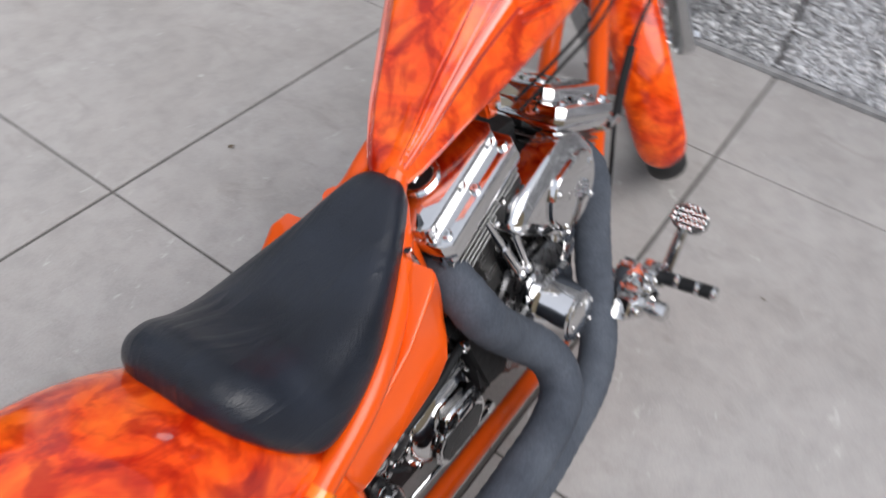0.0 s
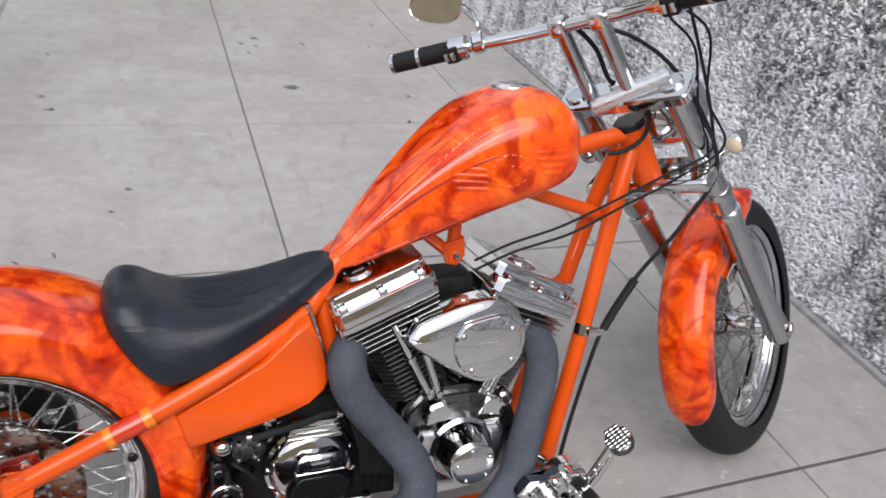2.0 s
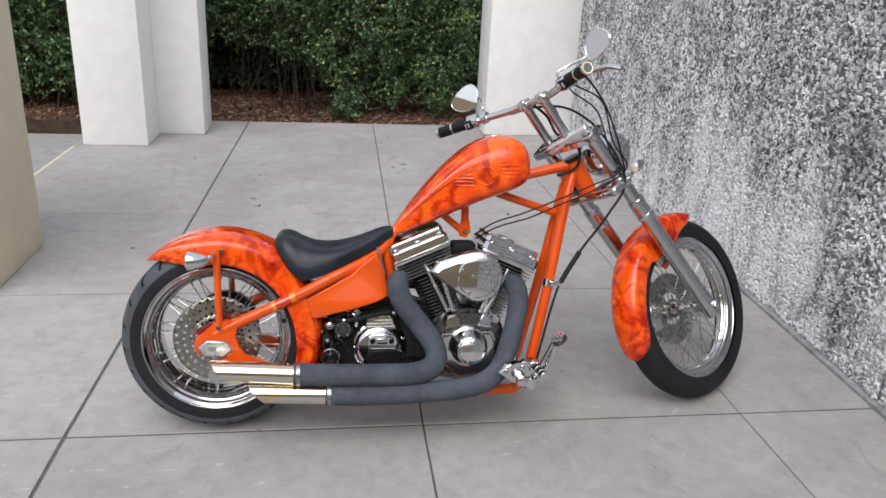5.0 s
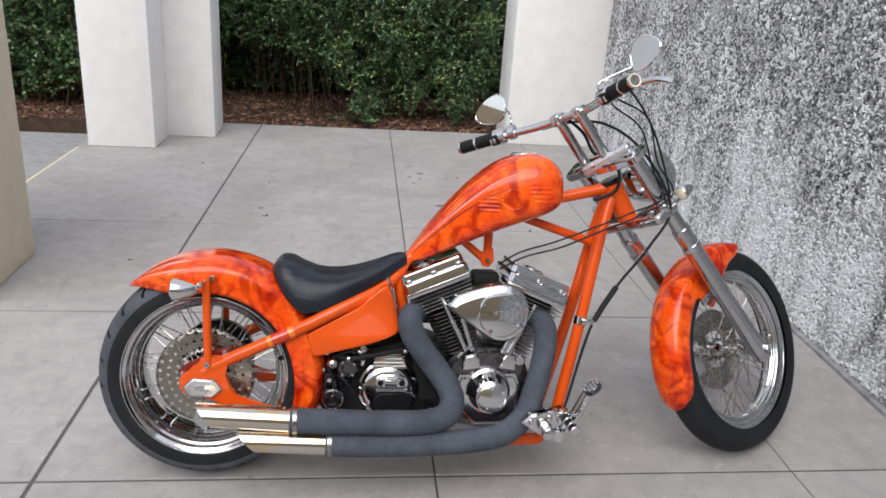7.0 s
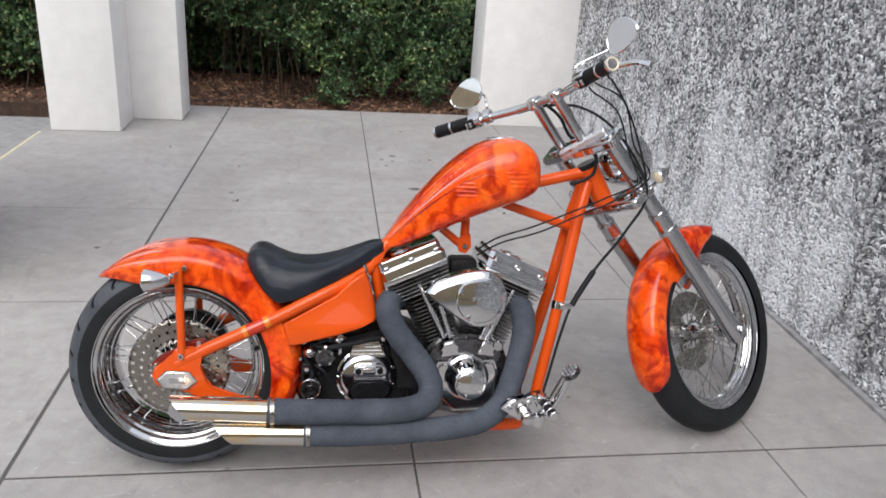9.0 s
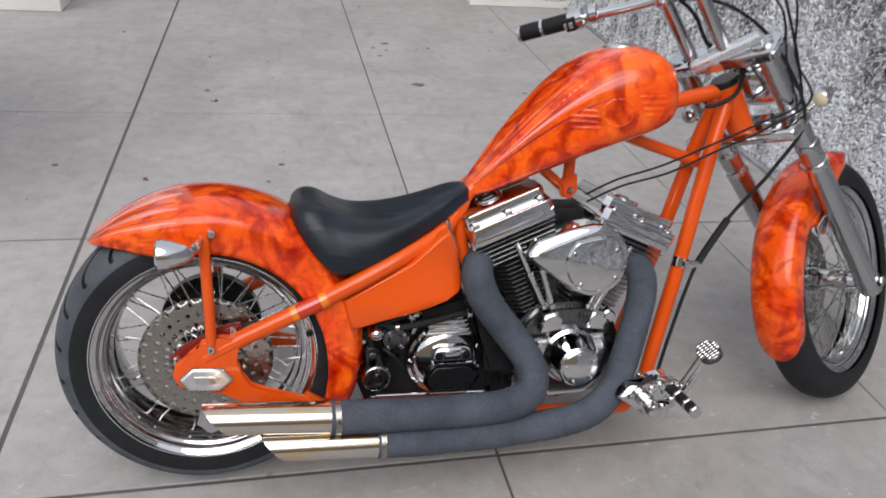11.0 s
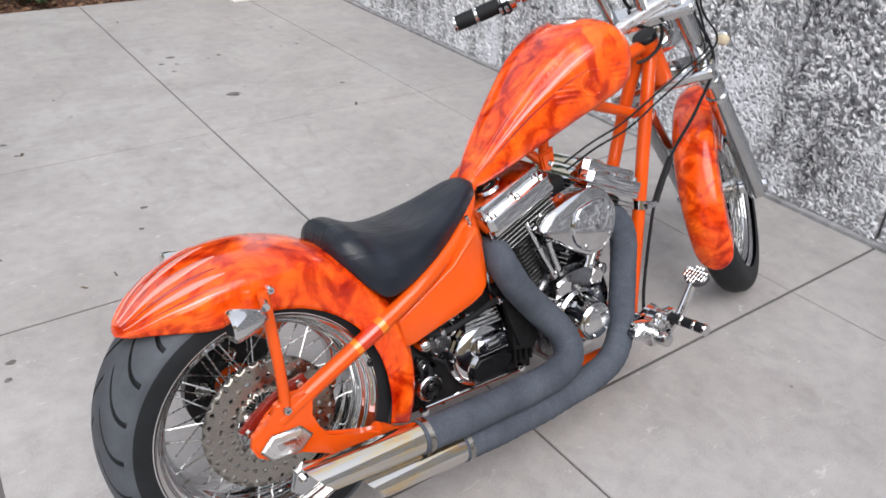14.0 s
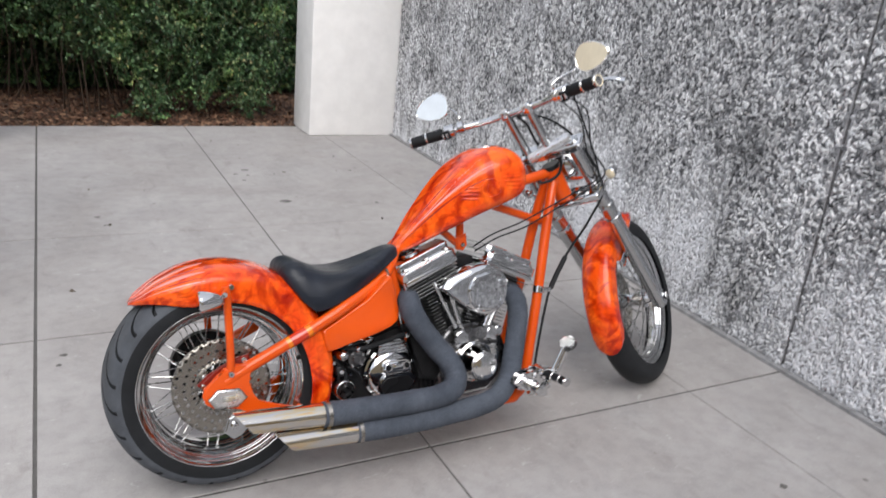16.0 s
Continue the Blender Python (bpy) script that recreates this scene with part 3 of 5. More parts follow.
def gum_spot(x, y, r):
    """A trodden spot on the paving, uneven and a millimetre thick."""
    n = 14
    k = [r * rng.uniform(0.75, 1.15) for _ in range(n)]
    rings = [[(x + k[i] * f * 1.25 * math.cos(math.tau * i / n), y + k[i] * f * math.sin(math.tau * i / n), z) for i in range(n)] for f, z in ((1.0, 0.0002), (0.92, 0.0009), (0.4, 0.0012))]
    return tagged(part("gum_spot", loft(rings), GUM), "dark trodden gum spot stuck on the paving", "stain", group="gum spots")


for x, y, r in ((0.33, 2.91, 0.032), (0.25, 3.74, 0.022), (0.16, 3.63, 0.014), (0.24, 3.59, 0.012), (0.18, 3.46, 0.012), (-0.85, 2.76, 0.014), (-0.82, 2.60, 0.009), (1.10, 4.12, 0.012), (1.07, 3.65, 0.012), (0.95, 2.79, 0.014), (-1.41, 1.82, 0.013), (-0.49, 1.81, 0.013), (-1.10, 1.04, 0.012), (-1.12, 0.96, 0.010), (-0.55, 1.64, 0.009), (1.06, -0.60, 0.013)):
    gum_spot(x, y, r)


# ---- the motorcycle: x ahead, y to its left, z up; it leans on its stand ----
LEAN = 12.0
bike = tagged(new("motorcycle"), "orange chopper motorcycle with smoky flame paint, leaning on its stand", "motorcycle")
bike.matrix_world = pose(0, 0.09, 0, -LEAN, 0, 0)
RAKE, STEER, TREE = radians(29), radians(32.5), radians(13)
NECK = Vector((0.573, 0, 0.87))
ax_e, ax_a = Vector((math.cos(RAKE), 0, math.sin(RAKE))), Vector((-math.sin(RAKE), 0, math.cos(RAKE)))
FORK = Matrix.Translation(NECK) @ Matrix((ax_e, (0, 1, 0), ax_a)).transposed().to_4x4() @ Matrix.Rotation(STEER, 4, "Z")
REAR = Vector((-0.70, -0.012, 0.3265))
FRONT = Vector((0.205, 0, -0.683))          # in the fork's frame


def mirrored(pts):
    return [(p[0], -p[1], p[2]) for p in pts]


# -- wheels
def tyre_mesh(outer, rim, half, tread, segs, grooves):
    """A tyre with a rounded section; the mesh runs along the curved grooves cut into its tread."""
    prof = []
    for k in range(41):
        s = -1 + k / 20
        a = s * math.pi * 0.5
        wide = half * (math.sin(a) if abs(s) < 0.82 else math.copysign(1, s) * (math.sin(0.82 * math.pi / 2) + 0.02 * math.sin((abs(s) - 0.82) / 0.18 * 3.14)))
        prof.append((s, wide))
    if grooves:
        steps = [(g + f) / grooves for g in range(grooves) for f in [0.0, 0.014, 0.125, 0.139] + [0.139 + 0.861 * q / 11 for q in range(1, 11)]]
        deep_at = {14 * g + q for g in range(grooves) for q in (1, 2)}
    else:
        steps, deep_at = [q / segs for q in range(segs)], set()
    bm = bmesh.new()
    cols = []
    for i, f in enumerate(steps):
        col = []
        for s, wide in prof:
            a = abs(s)
            drop = min(1, a / 0.82) ** tread if a < 0.82 else 1.0
            r = outer - (outer - rim) * (0.42 * drop if a < 0.82 else 0.42 + 0.58 * (a - 0.82) / 0.18)
            th = math.tau * f
            if grooves:
                th += (1.35 * (1 - (1 - min(a / 0.74, 1.0)) ** 2.2) - 0.5 * max(0.0, min(1.0, 0.5 + s / 0.12))) * math.tau / grooves
                if i in deep_at and 0.10 < a < 0.73:
                    r -= 0.006
            col.append(bm.verts.new((r * math.cos(th), wide, r * math.sin(th))))
        cols.append(col)
    for i in range(len(steps)):
        n = (i + 1) % len(steps)
        for k in range(len(prof) - 1):
            fc = bm.faces.new((cols[i][k], cols[i][k + 1], cols[n][k + 1], cols[n][k]))
            s = abs(prof[k][0] + 0.025)
            # grooves take darker rubber, which deepens their shade by colour
            deep = (i in deep_at or n in deep_at) and 0.08 < s < 0.75
            fc.material_index = 1 if deep else (2 if s > 0.83 else 0)
    return bm


def rounded(profile, times=2):
    """Cuts the corners of a closed profile, so that its steps turn over softly."""
    for _ in range(times):
        out = []
        for (a, b), (c, d) in zip(profile, profile[1:]):
            out += [(a * 0.75 + c * 0.25, b * 0.75 + d * 0.25), (a * 0.25 + c * 0.75, b * 0.25 + d * 0.75)]
        profile = out + out[:1]
    return profile


def wheel(name, m, outer, rim, half, rimhalf, hub_half, flange, spokes, tread, grooves, label):
    w = part(name, lathe(rounded([(rim - 0.016, -rimhalf + 0.006), (rim - 0.006, -rimhalf - 0.001), (rim - 0.001, -rimhalf - 0.006), (rim + 0.003, -rimhalf - 0.004), (rim + 0.003, -rimhalf + 0.004), (rim - 0.006, -rimhalf + 0.006),
                          (rim - 0.012, -rimhalf * 0.75), (rim - 0.03, -rimhalf * 0.55), (rim - 0.034, 0), (rim - 0.03, rimhalf * 0.55), (rim - 0.012, rimhalf * 0.75),
                          (rim - 0.006, rimhalf - 0.006), (rim + 0.003, rimhalf - 0.004), (rim + 0.003, rimhalf + 0.004), (rim - 0.001, rimhalf + 0.006), (rim - 0.006, rimhalf + 0.001), (rim - 0.016, rimhalf - 0.006),
                          (rim - 0.018, rimhalf * 0.86), (rim - 0.028, rimhalf * 0.80), (rim - 0.029, rimhalf * 0.66), (rim - 0.037, rimhalf * 0.58), (rim - 0.038, rimhalf * 0.36), (rim - 0.044, rimhalf * 0.22), (rim - 0.044, -rimhalf * 0.22), (rim - 0.038, -rimhalf * 0.36), (rim - 0.037, -rimhalf * 0.58), (rim - 0.029, -rimhalf * 0.66), (rim - 0.028, -rimhalf * 0.80), (rim - 0.018, -rimhalf * 0.86), (rim - 0.016, -rimhalf + 0.006)]), 96), CHROME, bike, label)
    w.matrix_local = m
    part("tyre", tyre_mesh(outer, rim - 0.004, half, tread, 480 if grooves else 96, grooves), TREAD if grooves else TYRE, w, "black rubber tyre", sharp=50)
    for m_ in (RUBBER, TYRE):
        w.children[0].data.materials.append(m_)
    part("hub", lathe([(0.0, -hub_half - 0.03), (0.022, -hub_half - 0.03), (0.026, -hub_half - 0.012), (flange, -hub_half - 0.006), (flange, -hub_half), (0.03, -hub_half + 0.02), (0.026, 0), (0.03, hub_half - 0.02), (flange, hub_half), (flange, hub_half + 0.006), (0.026, hub_half + 0.012), (0.022, hub_half + 0.03), (0.0, hub_half + 0.03)], 40), CHROME, w, "polished wheel hub")
    for side in (-1, 1):
        me = None
        for k in range(spokes // 2):
            a = math.tau * k / (spokes // 2) + (0.08 if side > 0 else 0)
            lead = radians(33.75) * (1 if k % 2 else -1)
            if me is None or k == 1:
                p = Vector((flange - 0.005, side * hub_half, 0))
                q = Matrix.Rotation(-lead, 3, "Y") @ Vector((rim - 0.03, side * rimhalf * 0.32, 0))
                d = q - p
                s = part("spoke", sweep([p, p + d * 0.86, p + d * 0.862, q], [0.0018, 0.0018, 0.0025, 0.0025], 6), SPOKE, w)
                me = s.data
                pair = (pair[0], me) if k == 1 else (me, None)
            else:
                s = new("spoke", pair[k % 2])
                s.parent = w
            s.matrix_local = Matrix.Rotation(-a, 4, "Y")
    return w


def disc_mesh(r0, r1, rings, count, thick, hole):
    """A brake disc drilled through with rings of holes."""
    bm = bmesh.new()
    step = (r1 - r0) / rings
    for side in (-1, 1):
        for j in range(rings):
            for k in range(count):
                a0, a1 = math.tau * (k + 0.5 * (j % 2)) / count, math.tau * (k + 1 + 0.5 * (j % 2)) / count
                ra, rb = r0 + j * step, r0 + (j + 1) * step
                am, rm = (a0 + a1) / 2, (ra + rb) / 2
                P = lambda r, a: Vector((r * math.cos(a), side * thick / 2, r * math.sin(a)))
                edge = [P(ra, a0), P(ra, am), P(ra, a1), P(rm, a1), P(rb, a1), P(rb, am), P(rb, a0), P(rm, a0)]
                c = P(rm, am)
                er, ea = Vector((math.cos(am), 0, math.sin(am))), Vector((-math.sin(am), 0, math.cos(am)))
                inner = [c + hole * (er * x + ea * y) for x, y in ((-.7, -.7), (-1, 0), (-.7, .7), (0, 1), (.7, .7), (1, 0), (.7, -.7), (0, -1))]
                ev, iv = [bm.verts.new(p) for p in edge], [bm.verts.new(p) for p in inner]
                dv = [bm.verts.new((p.x, 0, p.z)) for p in inner]
                for i in range(8):
                    n = (i + 1) % 8
                    bm.faces.new((ev[i], ev[n], iv[n], iv[i]))
                    bm.faces.new((iv[i], iv[n], dv[n], dv[i]))
    lathe([(r0, -thick / 2), (r0, thick / 2)], 90, bm=bm)
    lathe([(r1, -thick / 2), (r1, thick / 2)], 90, bm=bm)
    bmesh.ops.remove_doubles(bm, verts=bm.verts, dist=1e-5)
    return bm


rear_wheel = wheel("rear_wheel", Matrix.Translation(REAR), 0.319, 0.24, 0.113, 0.104, 0.080, 0.045, 48, 2.2, 24, "chrome wire-spoked rear wheel with a wide tyre")
disc = part("brake_disc", disc_mesh(0.072, 0.143, 3, 30, 0.006, 0.0055), STEEL, rear_wheel, "drilled steel brake disc", at=Matrix.Translation((0, -0.092, 0)))
part("disc_carrier", lathe([(0.026, -0.112), (0.044, -0.110), (0.048, -0.104), (0.044, -0.094), (0.026, -0.094)], 40), STEEL, rear_wheel)
for k in range(5):
    part("carrier_arm", box(0.04, 0.082, -0.106, -0.096, -0.011, 0.011, 0.003), STEEL, rear_wheel, at=Matrix.Rotation(math.tau * k / 5, 4, "Y"))
for k in range(5):
    a = math.tau * k / 5
    part("disc_bolt", bolt((0.064 * math.cos(a), -0.106, -0.064 * math.sin(a)), (0, -1, 0), 0.008, 0.007), CHROME, rear_wheel)
bm = lathe([(0.05, 0.11), (0.105, 0.108), (0.118, 0.104), (0.118, 0.135), (0.105, 0.13), (0.05, 0.122)], 60)
part("drive_pulley", bm, BLACK, rear_wheel, "black toothed belt pulley")
for k in range(5):
    a = math.tau * (k + 0.3) / 5
    part("pulley_boss", lathe([(0.0, 0.1), (0.017, 0.1), (0.02, 0.106), (0.02, 0.12)], 16, centre=(0.08 * math.cos(a), 0, 0.08 * math.sin(a))), CHROME, rear_wheel)
# caliper, between disc and axle plate
bm = plate([(-0.075, 0.018), (-0.045, 0.045), (-0.01, 0.062), (0.03, 0.085), (0.075, 0.092), (0.085, 0.06), (0.045, 0.035), (0.01, 0.012), (-0.05, -0.002)], -0.134, -0.115, 0.006)
part("brake_caliper", bm, RED, bike, "dark red brake caliper", at=Matrix.Translation((REAR.x, 0, REAR.z)))
for u, w in ((-0.058, 0.014), (0.0, 0.040), (0.06, 0.078), (-0.025, 0.02)):
    part("caliper_bolt", bolt((REAR.x + u, -0.133, REAR.z + w), (0, -1, 0), 0.009, 0.010), CHROME, bike)

fw = FORK @ Matrix.Translation(FRONT)
front_wheel = wheel("front_wheel", fw, 0.352, 0.276, 0.052, 0.034, 0.05, 0.04, 40, 2.0, 0, "chrome wire-spoked front wheel with a narrow tyre")
part("brake_disc", disc_mesh(0.065, 0.142, 4, 40, 0.005, 0.004), STEEL, front_wheel, "drilled steel brake disc", at=Matrix.Translation((0, 0.064, 0)))
bm = plate([(-0.16, -0.02), (-0.10, -0.03), (-0.09, 0.04), (-0.11, 0.09), (-0.165, 0.06)], 0.045, 0.10, 0.01)
part("front_caliper", bm, ALLOY, bike, "polished brake caliper", at=fw)
part("front_axle", cyl((0.205, -0.125, -0.683), (0.205, 0.125, -0.683), 0.011, 14, bev=0.003), CHROME, bike, at=FORK)

# -- fenders
def fender_point(centre, row, q, out=0.0, deep=0.115):
    """A point across a fender: a rounded crown no deeper than deep, then a straight skirt to the edge."""
    ang, rc, re, hw = row
    d = min(rc - re, deep)
    low = rc - 0.45 * d
    a, t = radians(ang), abs(q)
    if t > 0.62:
        r, v = re + (low - re) * (1 - (t - 0.62) / 0.38), hw + out
    else:
        b = t / 0.62 * math.pi / 2
        r, v = low + 0.45 * d * math.cos(b) ** 0.9 + out * math.cos(b), hw * math.sin(b) ** 0.92 + out * math.sin(b)
    return (centre[0] + r * math.cos(a), centre[1] + math.copysign(v, q), centre[2] + r * math.sin(a))


def fender_streak(centre, stations, a0, a1, q0, q1, wide, mat, parent):
    """A painted reflection streak on a fender from the tail at a0 forward to a1, its middle going from q0 to q1."""
    rows = spline([np.array(st, float) for st in stations], 6)
    angs = [-r[0] for r in rows]
    rings = []
    for k in range(21):
        f = k / 20
        ang = a0 + (a1 - a0) * f
        row = [ang] + [float(np.interp(-ang, angs, [r[i] for r in rows])) for i in (1, 2, 3)]
        half = wide * 0.5 * min(1.0, 0.15 + 1.3 * f) * (1 - 0.85 * f ** 4)
        mid = q0 + (q1 - q0) * f
        rings.append([fender_point(centre, row, mid + half * g, o) for g, o in ((-1, -0.001), (-0.9, 0.0005), (-0.3, 0.0008), (0.3, 0.0008), (0.9, 0.0005), (1, -0.001))])
    return part("flame_streak", loft(rings, closed=False), mat, parent, sharp=80)


def fender(name, centre, stations, label, at=None, deep=0.115):
    """Stations: angle, crown radius, edge radius, half width; a rounded shell over a wheel."""
    st = [np.array(s, float) for s in stations]
    rings = [[fender_point(centre, row, -1 + k / 12, 0.0, deep) for k in range(25)] for row in spline(st, 6)]
    ob = part(name, loft(rings, closed=False), PAINT, bike, label, at=at, sharp=60)
    mod = ob.modifiers.new("thickness", "SOLIDIFY")
    mod.thickness, mod.offset = 0.004, -1
    return ob


REAR_ROWS = [(133, 0.346, 0.344, 0.015), (130.5, 0.348, 0.337, 0.05), (126, 0.347, 0.325, 0.084), (119, 0.351, 0.298, 0.110), (110, 0.356, 0.270, 0.127), (98, 0.362, 0.256, 0.131), (80, 0.366, 0.256, 0.131), (55, 0.368, 0.256, 0.131), (30, 0.362, 0.257, 0.131), (5, 0.356, 0.260, 0.131), (-14, 0.352, 0.268, 0.131), (-22, 0.350, 0.275, 0.127)]
rear_fender = fender("rear_fender", REAR, REAR_ROWS, "orange rear fender with smoky flame artwork and a rounded tail")
for side in (-1, 1):
    for a1, q0, q1, wide, mat in ((95, 0.06, 0.10, 0.10, STREAK), (97, 0.14, 0.24, 0.05, DARK_STREAK), (96, 0.22, 0.34, 0.10, STREAK), (98, 0.32, 0.46, 0.035, DARK_STREAK), (97, 0.40, 0.54, 0.045, STREAK)):
        fender_streak(REAR, REAR_ROWS, 129.5, a1, side * q0, side * q1, wide, mat, rear_fender)
fender("front_fender", FRONT, [(53, 0.372, 0.37, 0.012), (55, 0.374, 0.355, 0.045), (61, 0.376, 0.325, 0.056), (70, 0.377, 0.300, 0.059), (80, 0.378, 0.265, 0.061), (92, 0.379, 0.232, 0.062), (102, 0.38, 0.220, 0.062), (108, 0.38, 0.220, 0.062), (110.5, 0.38, 0.235, 0.062), (113, 0.38, 0.285, 0.062), (118, 0.38, 0.304, 0.062), (135, 0.38, 0.304, 0.062), (158, 0.378, 0.306, 0.061), (170, 0.376, 0.314, 0.058), (176, 0.374, 0.33, 0.048), (179, 0.372, 0.35, 0.03), (180, 0.371, 0.369, 0.01)], "orange front fender with smoky artwork", at=FORK, deep=0.076)

# -- fuel tank
TANK_V = -0.012
#            u      top    low    half
TANK_ROWS = [(-0.110, 0.688, 0.674, 0.016), (-0.098, 0.708, 0.668, 0.033), (-0.070, 0.745, 0.673, 0.047), (-0.030, 0.797, 0.687, 0.061), (0.030, 0.868, 0.715, 0.084), (0.090, 0.930, 0.742, 0.108), (0.150, 0.978, 0.769, 0.125),
             (0.210, 1.006, 0.793, 0.137), (0.265, 1.016, 0.813, 0.141), (0.305, 1.009, 0.828, 0.137), (0.335, 0.990, 0.843, 0.122), (0.353, 0.968, 0.860, 0.098), (0.362, 0.945, 0.879, 0.061), (0.364, 0.925, 0.899, 0.022)]


def tank_point(row, a, out=0.0):
    """A point of the tank at the angle a of the section row, proud by out."""
    u, t, b, h = row
    c = b + 0.40 * (t - b)
    fade = 0.0095 * max(0.0, min(1.0, (0.27 - u) / 0.25)) * min(1.0, max(0.0, (u + 0.10) / 0.05))
    ca, sa = math.cos(a), math.sin(a)
    n = 2.9 if sa > 0 else 3.4
    y = h * math.copysign(abs(ca) ** (2 / n), ca)
    z = c + (t - c if sa > 0 else c - b) * math.copysign(abs(sa) ** (2 / n), sa)
    up = math.degrees(math.asin(max(-1.0, min(1.0, sa))))
    flute = fade * (math.exp(-((up - 24) / 7) ** 2) - 0.8 * math.exp(-((up - 42) / 8) ** 2) + 0.8 * math.exp(-((up - 60) / 8) ** 2))
    return (u, y + math.copysign(flute * 0.7 + out * 0.75, ca) + TANK_V, z + flute * 0.7 + out * 0.65)


def tank_rings():
    return [[tank_point(row, math.tau * k / 88) for k in range(88)] for row in spline(TANK_ROWS, 5)]


def tank_streak(u0, u1, up, wide, bend, mat, name, side):
    """A painted reflection streak along the tank, tapering to a point ahead."""
    rows = spline(TANK_ROWS, 5)
    us = [r[0] for r in rows]
    rings = []
    for k in range(25):
        f = k / 24
        u = u0 + (u1 - u0) * f
        row = [u] + [float(np.interp(u, us, [r[i] for r in rows])) for i in (1, 2, 3)]
        half = wide * 0.5 * min(1.0, 0.35 + 2.0 * f) * (1 - f ** 2.2) + 0.05
        mid = up + bend * f * f
        ring = []
        for g, out in ((-1, -0.0012), (-0.92, 0.0005), (-0.4, 0.0007), (0.4, 0.0007), (0.92, 0.0005), (1, -0.0012)):
            a = radians(mid + half * g)
            ring.append(tank_point(row, math.pi - a if side < 0 else a, out))
        rings.append(ring)
    return part(name, loft(rings, closed=False), mat, tank, sharp=80)


tank = part("fuel_tank", loft(tank_rings()), PAINT, bike, "orange teardrop fuel tank with airbrushed flames", sharp=60)
for side in (-1, 1):
    for u0, u1, up, wide, bend, mat in ((-0.096, 0.215, 27, 9, 3, STREAK), (-0.094, 0.165, 36, 5, 2, DARK_STREAK), (-0.096, 0.175, 46, 9, 5, STREAK), (-0.094, 0.120, 54, 4, 4, DARK_STREAK), (-0.094, 0.185, 17, 4, -5, DARK_STREAK)):
        tank_streak(u0, u1, up, wide, bend, mat, "flame_streak", side)


def tank_side(u, w, out=0.0):
    """A point of the tank's right flank at (u, w), proud by out."""
    rows = TANK_ROWS
    t, b, h = (float(np.interp(u, [r[0] for r in rows], [r[i] for r in rows])) for i in (1, 2, 3))
    c = b + 0.40 * (t - b)
    f = (w - c) / (t - c) if w > c else (c - w) / (c - b)
    n = 2.9 if w > c else 3.4
    return (u, -h * max(0.0, 1 - min(1.0, abs(f)) ** n) ** (1 / n) - out + TANK_V, w)


def strip(a, b, wide, name):
    """A low raised bar on the tank from a to b."""
    bm, rows = bmesh.new(), []
    a, b = np.array(a), np.array(b)
    d = (b - a) / np.linalg.norm(b - a)
    nrm = np.array((-d[1], d[0]))
    rings = []
    for k in range(9):
        p = a + (b - a) * k / 8
        half = wide * (0.5 if 0 < k < 8 else 0.25)
        e = [p - nrm * half, p - nrm * half * 0.7, p + nrm * half * 0.7, p + nrm * half]
        rings.append([tank_side(*e[0], -0.002), tank_side(*e[0], 0.0006), tank_side(*e[1], 0.0022), tank_side(*e[2], 0.0022), tank_side(*e[3], 0.0006), tank_side(*e[3], -0.002)])
    return part(name, loft(rings), PAINT, tank, sharp=70)


for k in range(4):
    strip((0.236 + 0.007 * k, 0.914 - 0.013 * k), (0.305 + 0.002 * k, 0.916 - 0.014 * k), 0.009, "emblem_feather")
    strip((0.080 + 0.005 * k, 0.882 - 0.013 * k), (0.150 + 0.002 * k, 0.880 - 0.012 * k), 0.009, "emblem_feather")
for k in range(14):
    a0, a1 = math.tau * k / 14, math.tau * (k + 0.8) / 14
    strip((0.195 + 0.034 * math.cos(a0), 0.878 + 0.03 * math.sin(a0)), (0.195 + 0.034 * math.cos(a1), 0.878 + 0.03 * math.sin(a1)), 0.007, "emblem_ring")
for du in (-0.013, 0.0, 0.013):
    strip((0.193 + du, 0.866), (0.197 + du, 0.890), 0.007, "emblem_bar")
cap = (0.252, -0.004, 1.006)
part("filler_cap", lathe([(0.0, 0.0125), (0.032, 0.0115), (0.042, 0.008), (0.044, 0.003), (0.042, -0.008)], 40, "z"), CHROME, tank, "polished chrome filler cap", at=pose(*cap, 0, -2, 0))

# -- seat
def seat_rings():
    #       u     centre  edge w  half   edge drop
    st = [(-0.512, 0.645, 0.640, 0.042), (-0.503, 0.665, 0.626, 0.086), (-0.484, 0.679, 0.602, 0.113), (-0.455, 0.678, 0.568, 0.130), (-0.42, 0.660, 0.543, 0.138), (-0.37, 0.640, 0.553, 0.138), (-0.31, 0.636, 0.577, 0.128), (-0.25, 0.649, 0.603, 0.107), (-0.19, 0.673, 0.634, 0.080), (-0.145, 0.690, 0.660, 0.058), (-0.115, 0.694, 0.676, 0.040), (-0.102, 0.688, 0.680, 0.019)]
    rings = []
    for u, c, e, h in spline(st, 6):
        ring = []
        for k in range(21):
            q = -1 + k / 10
            t = abs(q)
            dish = 0.0 if not -0.42 < u < -0.2 else 0.010 * math.sin((u + 0.42) / 0.22 * math.pi)
            z = e + (c - e) * (1 - t ** 2.6) + dish * (t ** 2) * (1 - t) * 4
            ring.append((u, math.copysign(h * math.sin(t * math.pi / 2) ** 0.92, q) - 0.018, z))
        for k in range(9):
            q = 1 - 2 * k / 8
            ring.append((u + 0.004, h * q * 0.97 - 0.018, e - 0.014 + (1 - abs(q)) * max(0.0, min(0.04, c - e - 0.012))))
        rings.append(ring)
    return rings


part("seat", loft(seat_rings()), LEATHER, bike, "black leather solo saddle with worn creases", sharp=50)

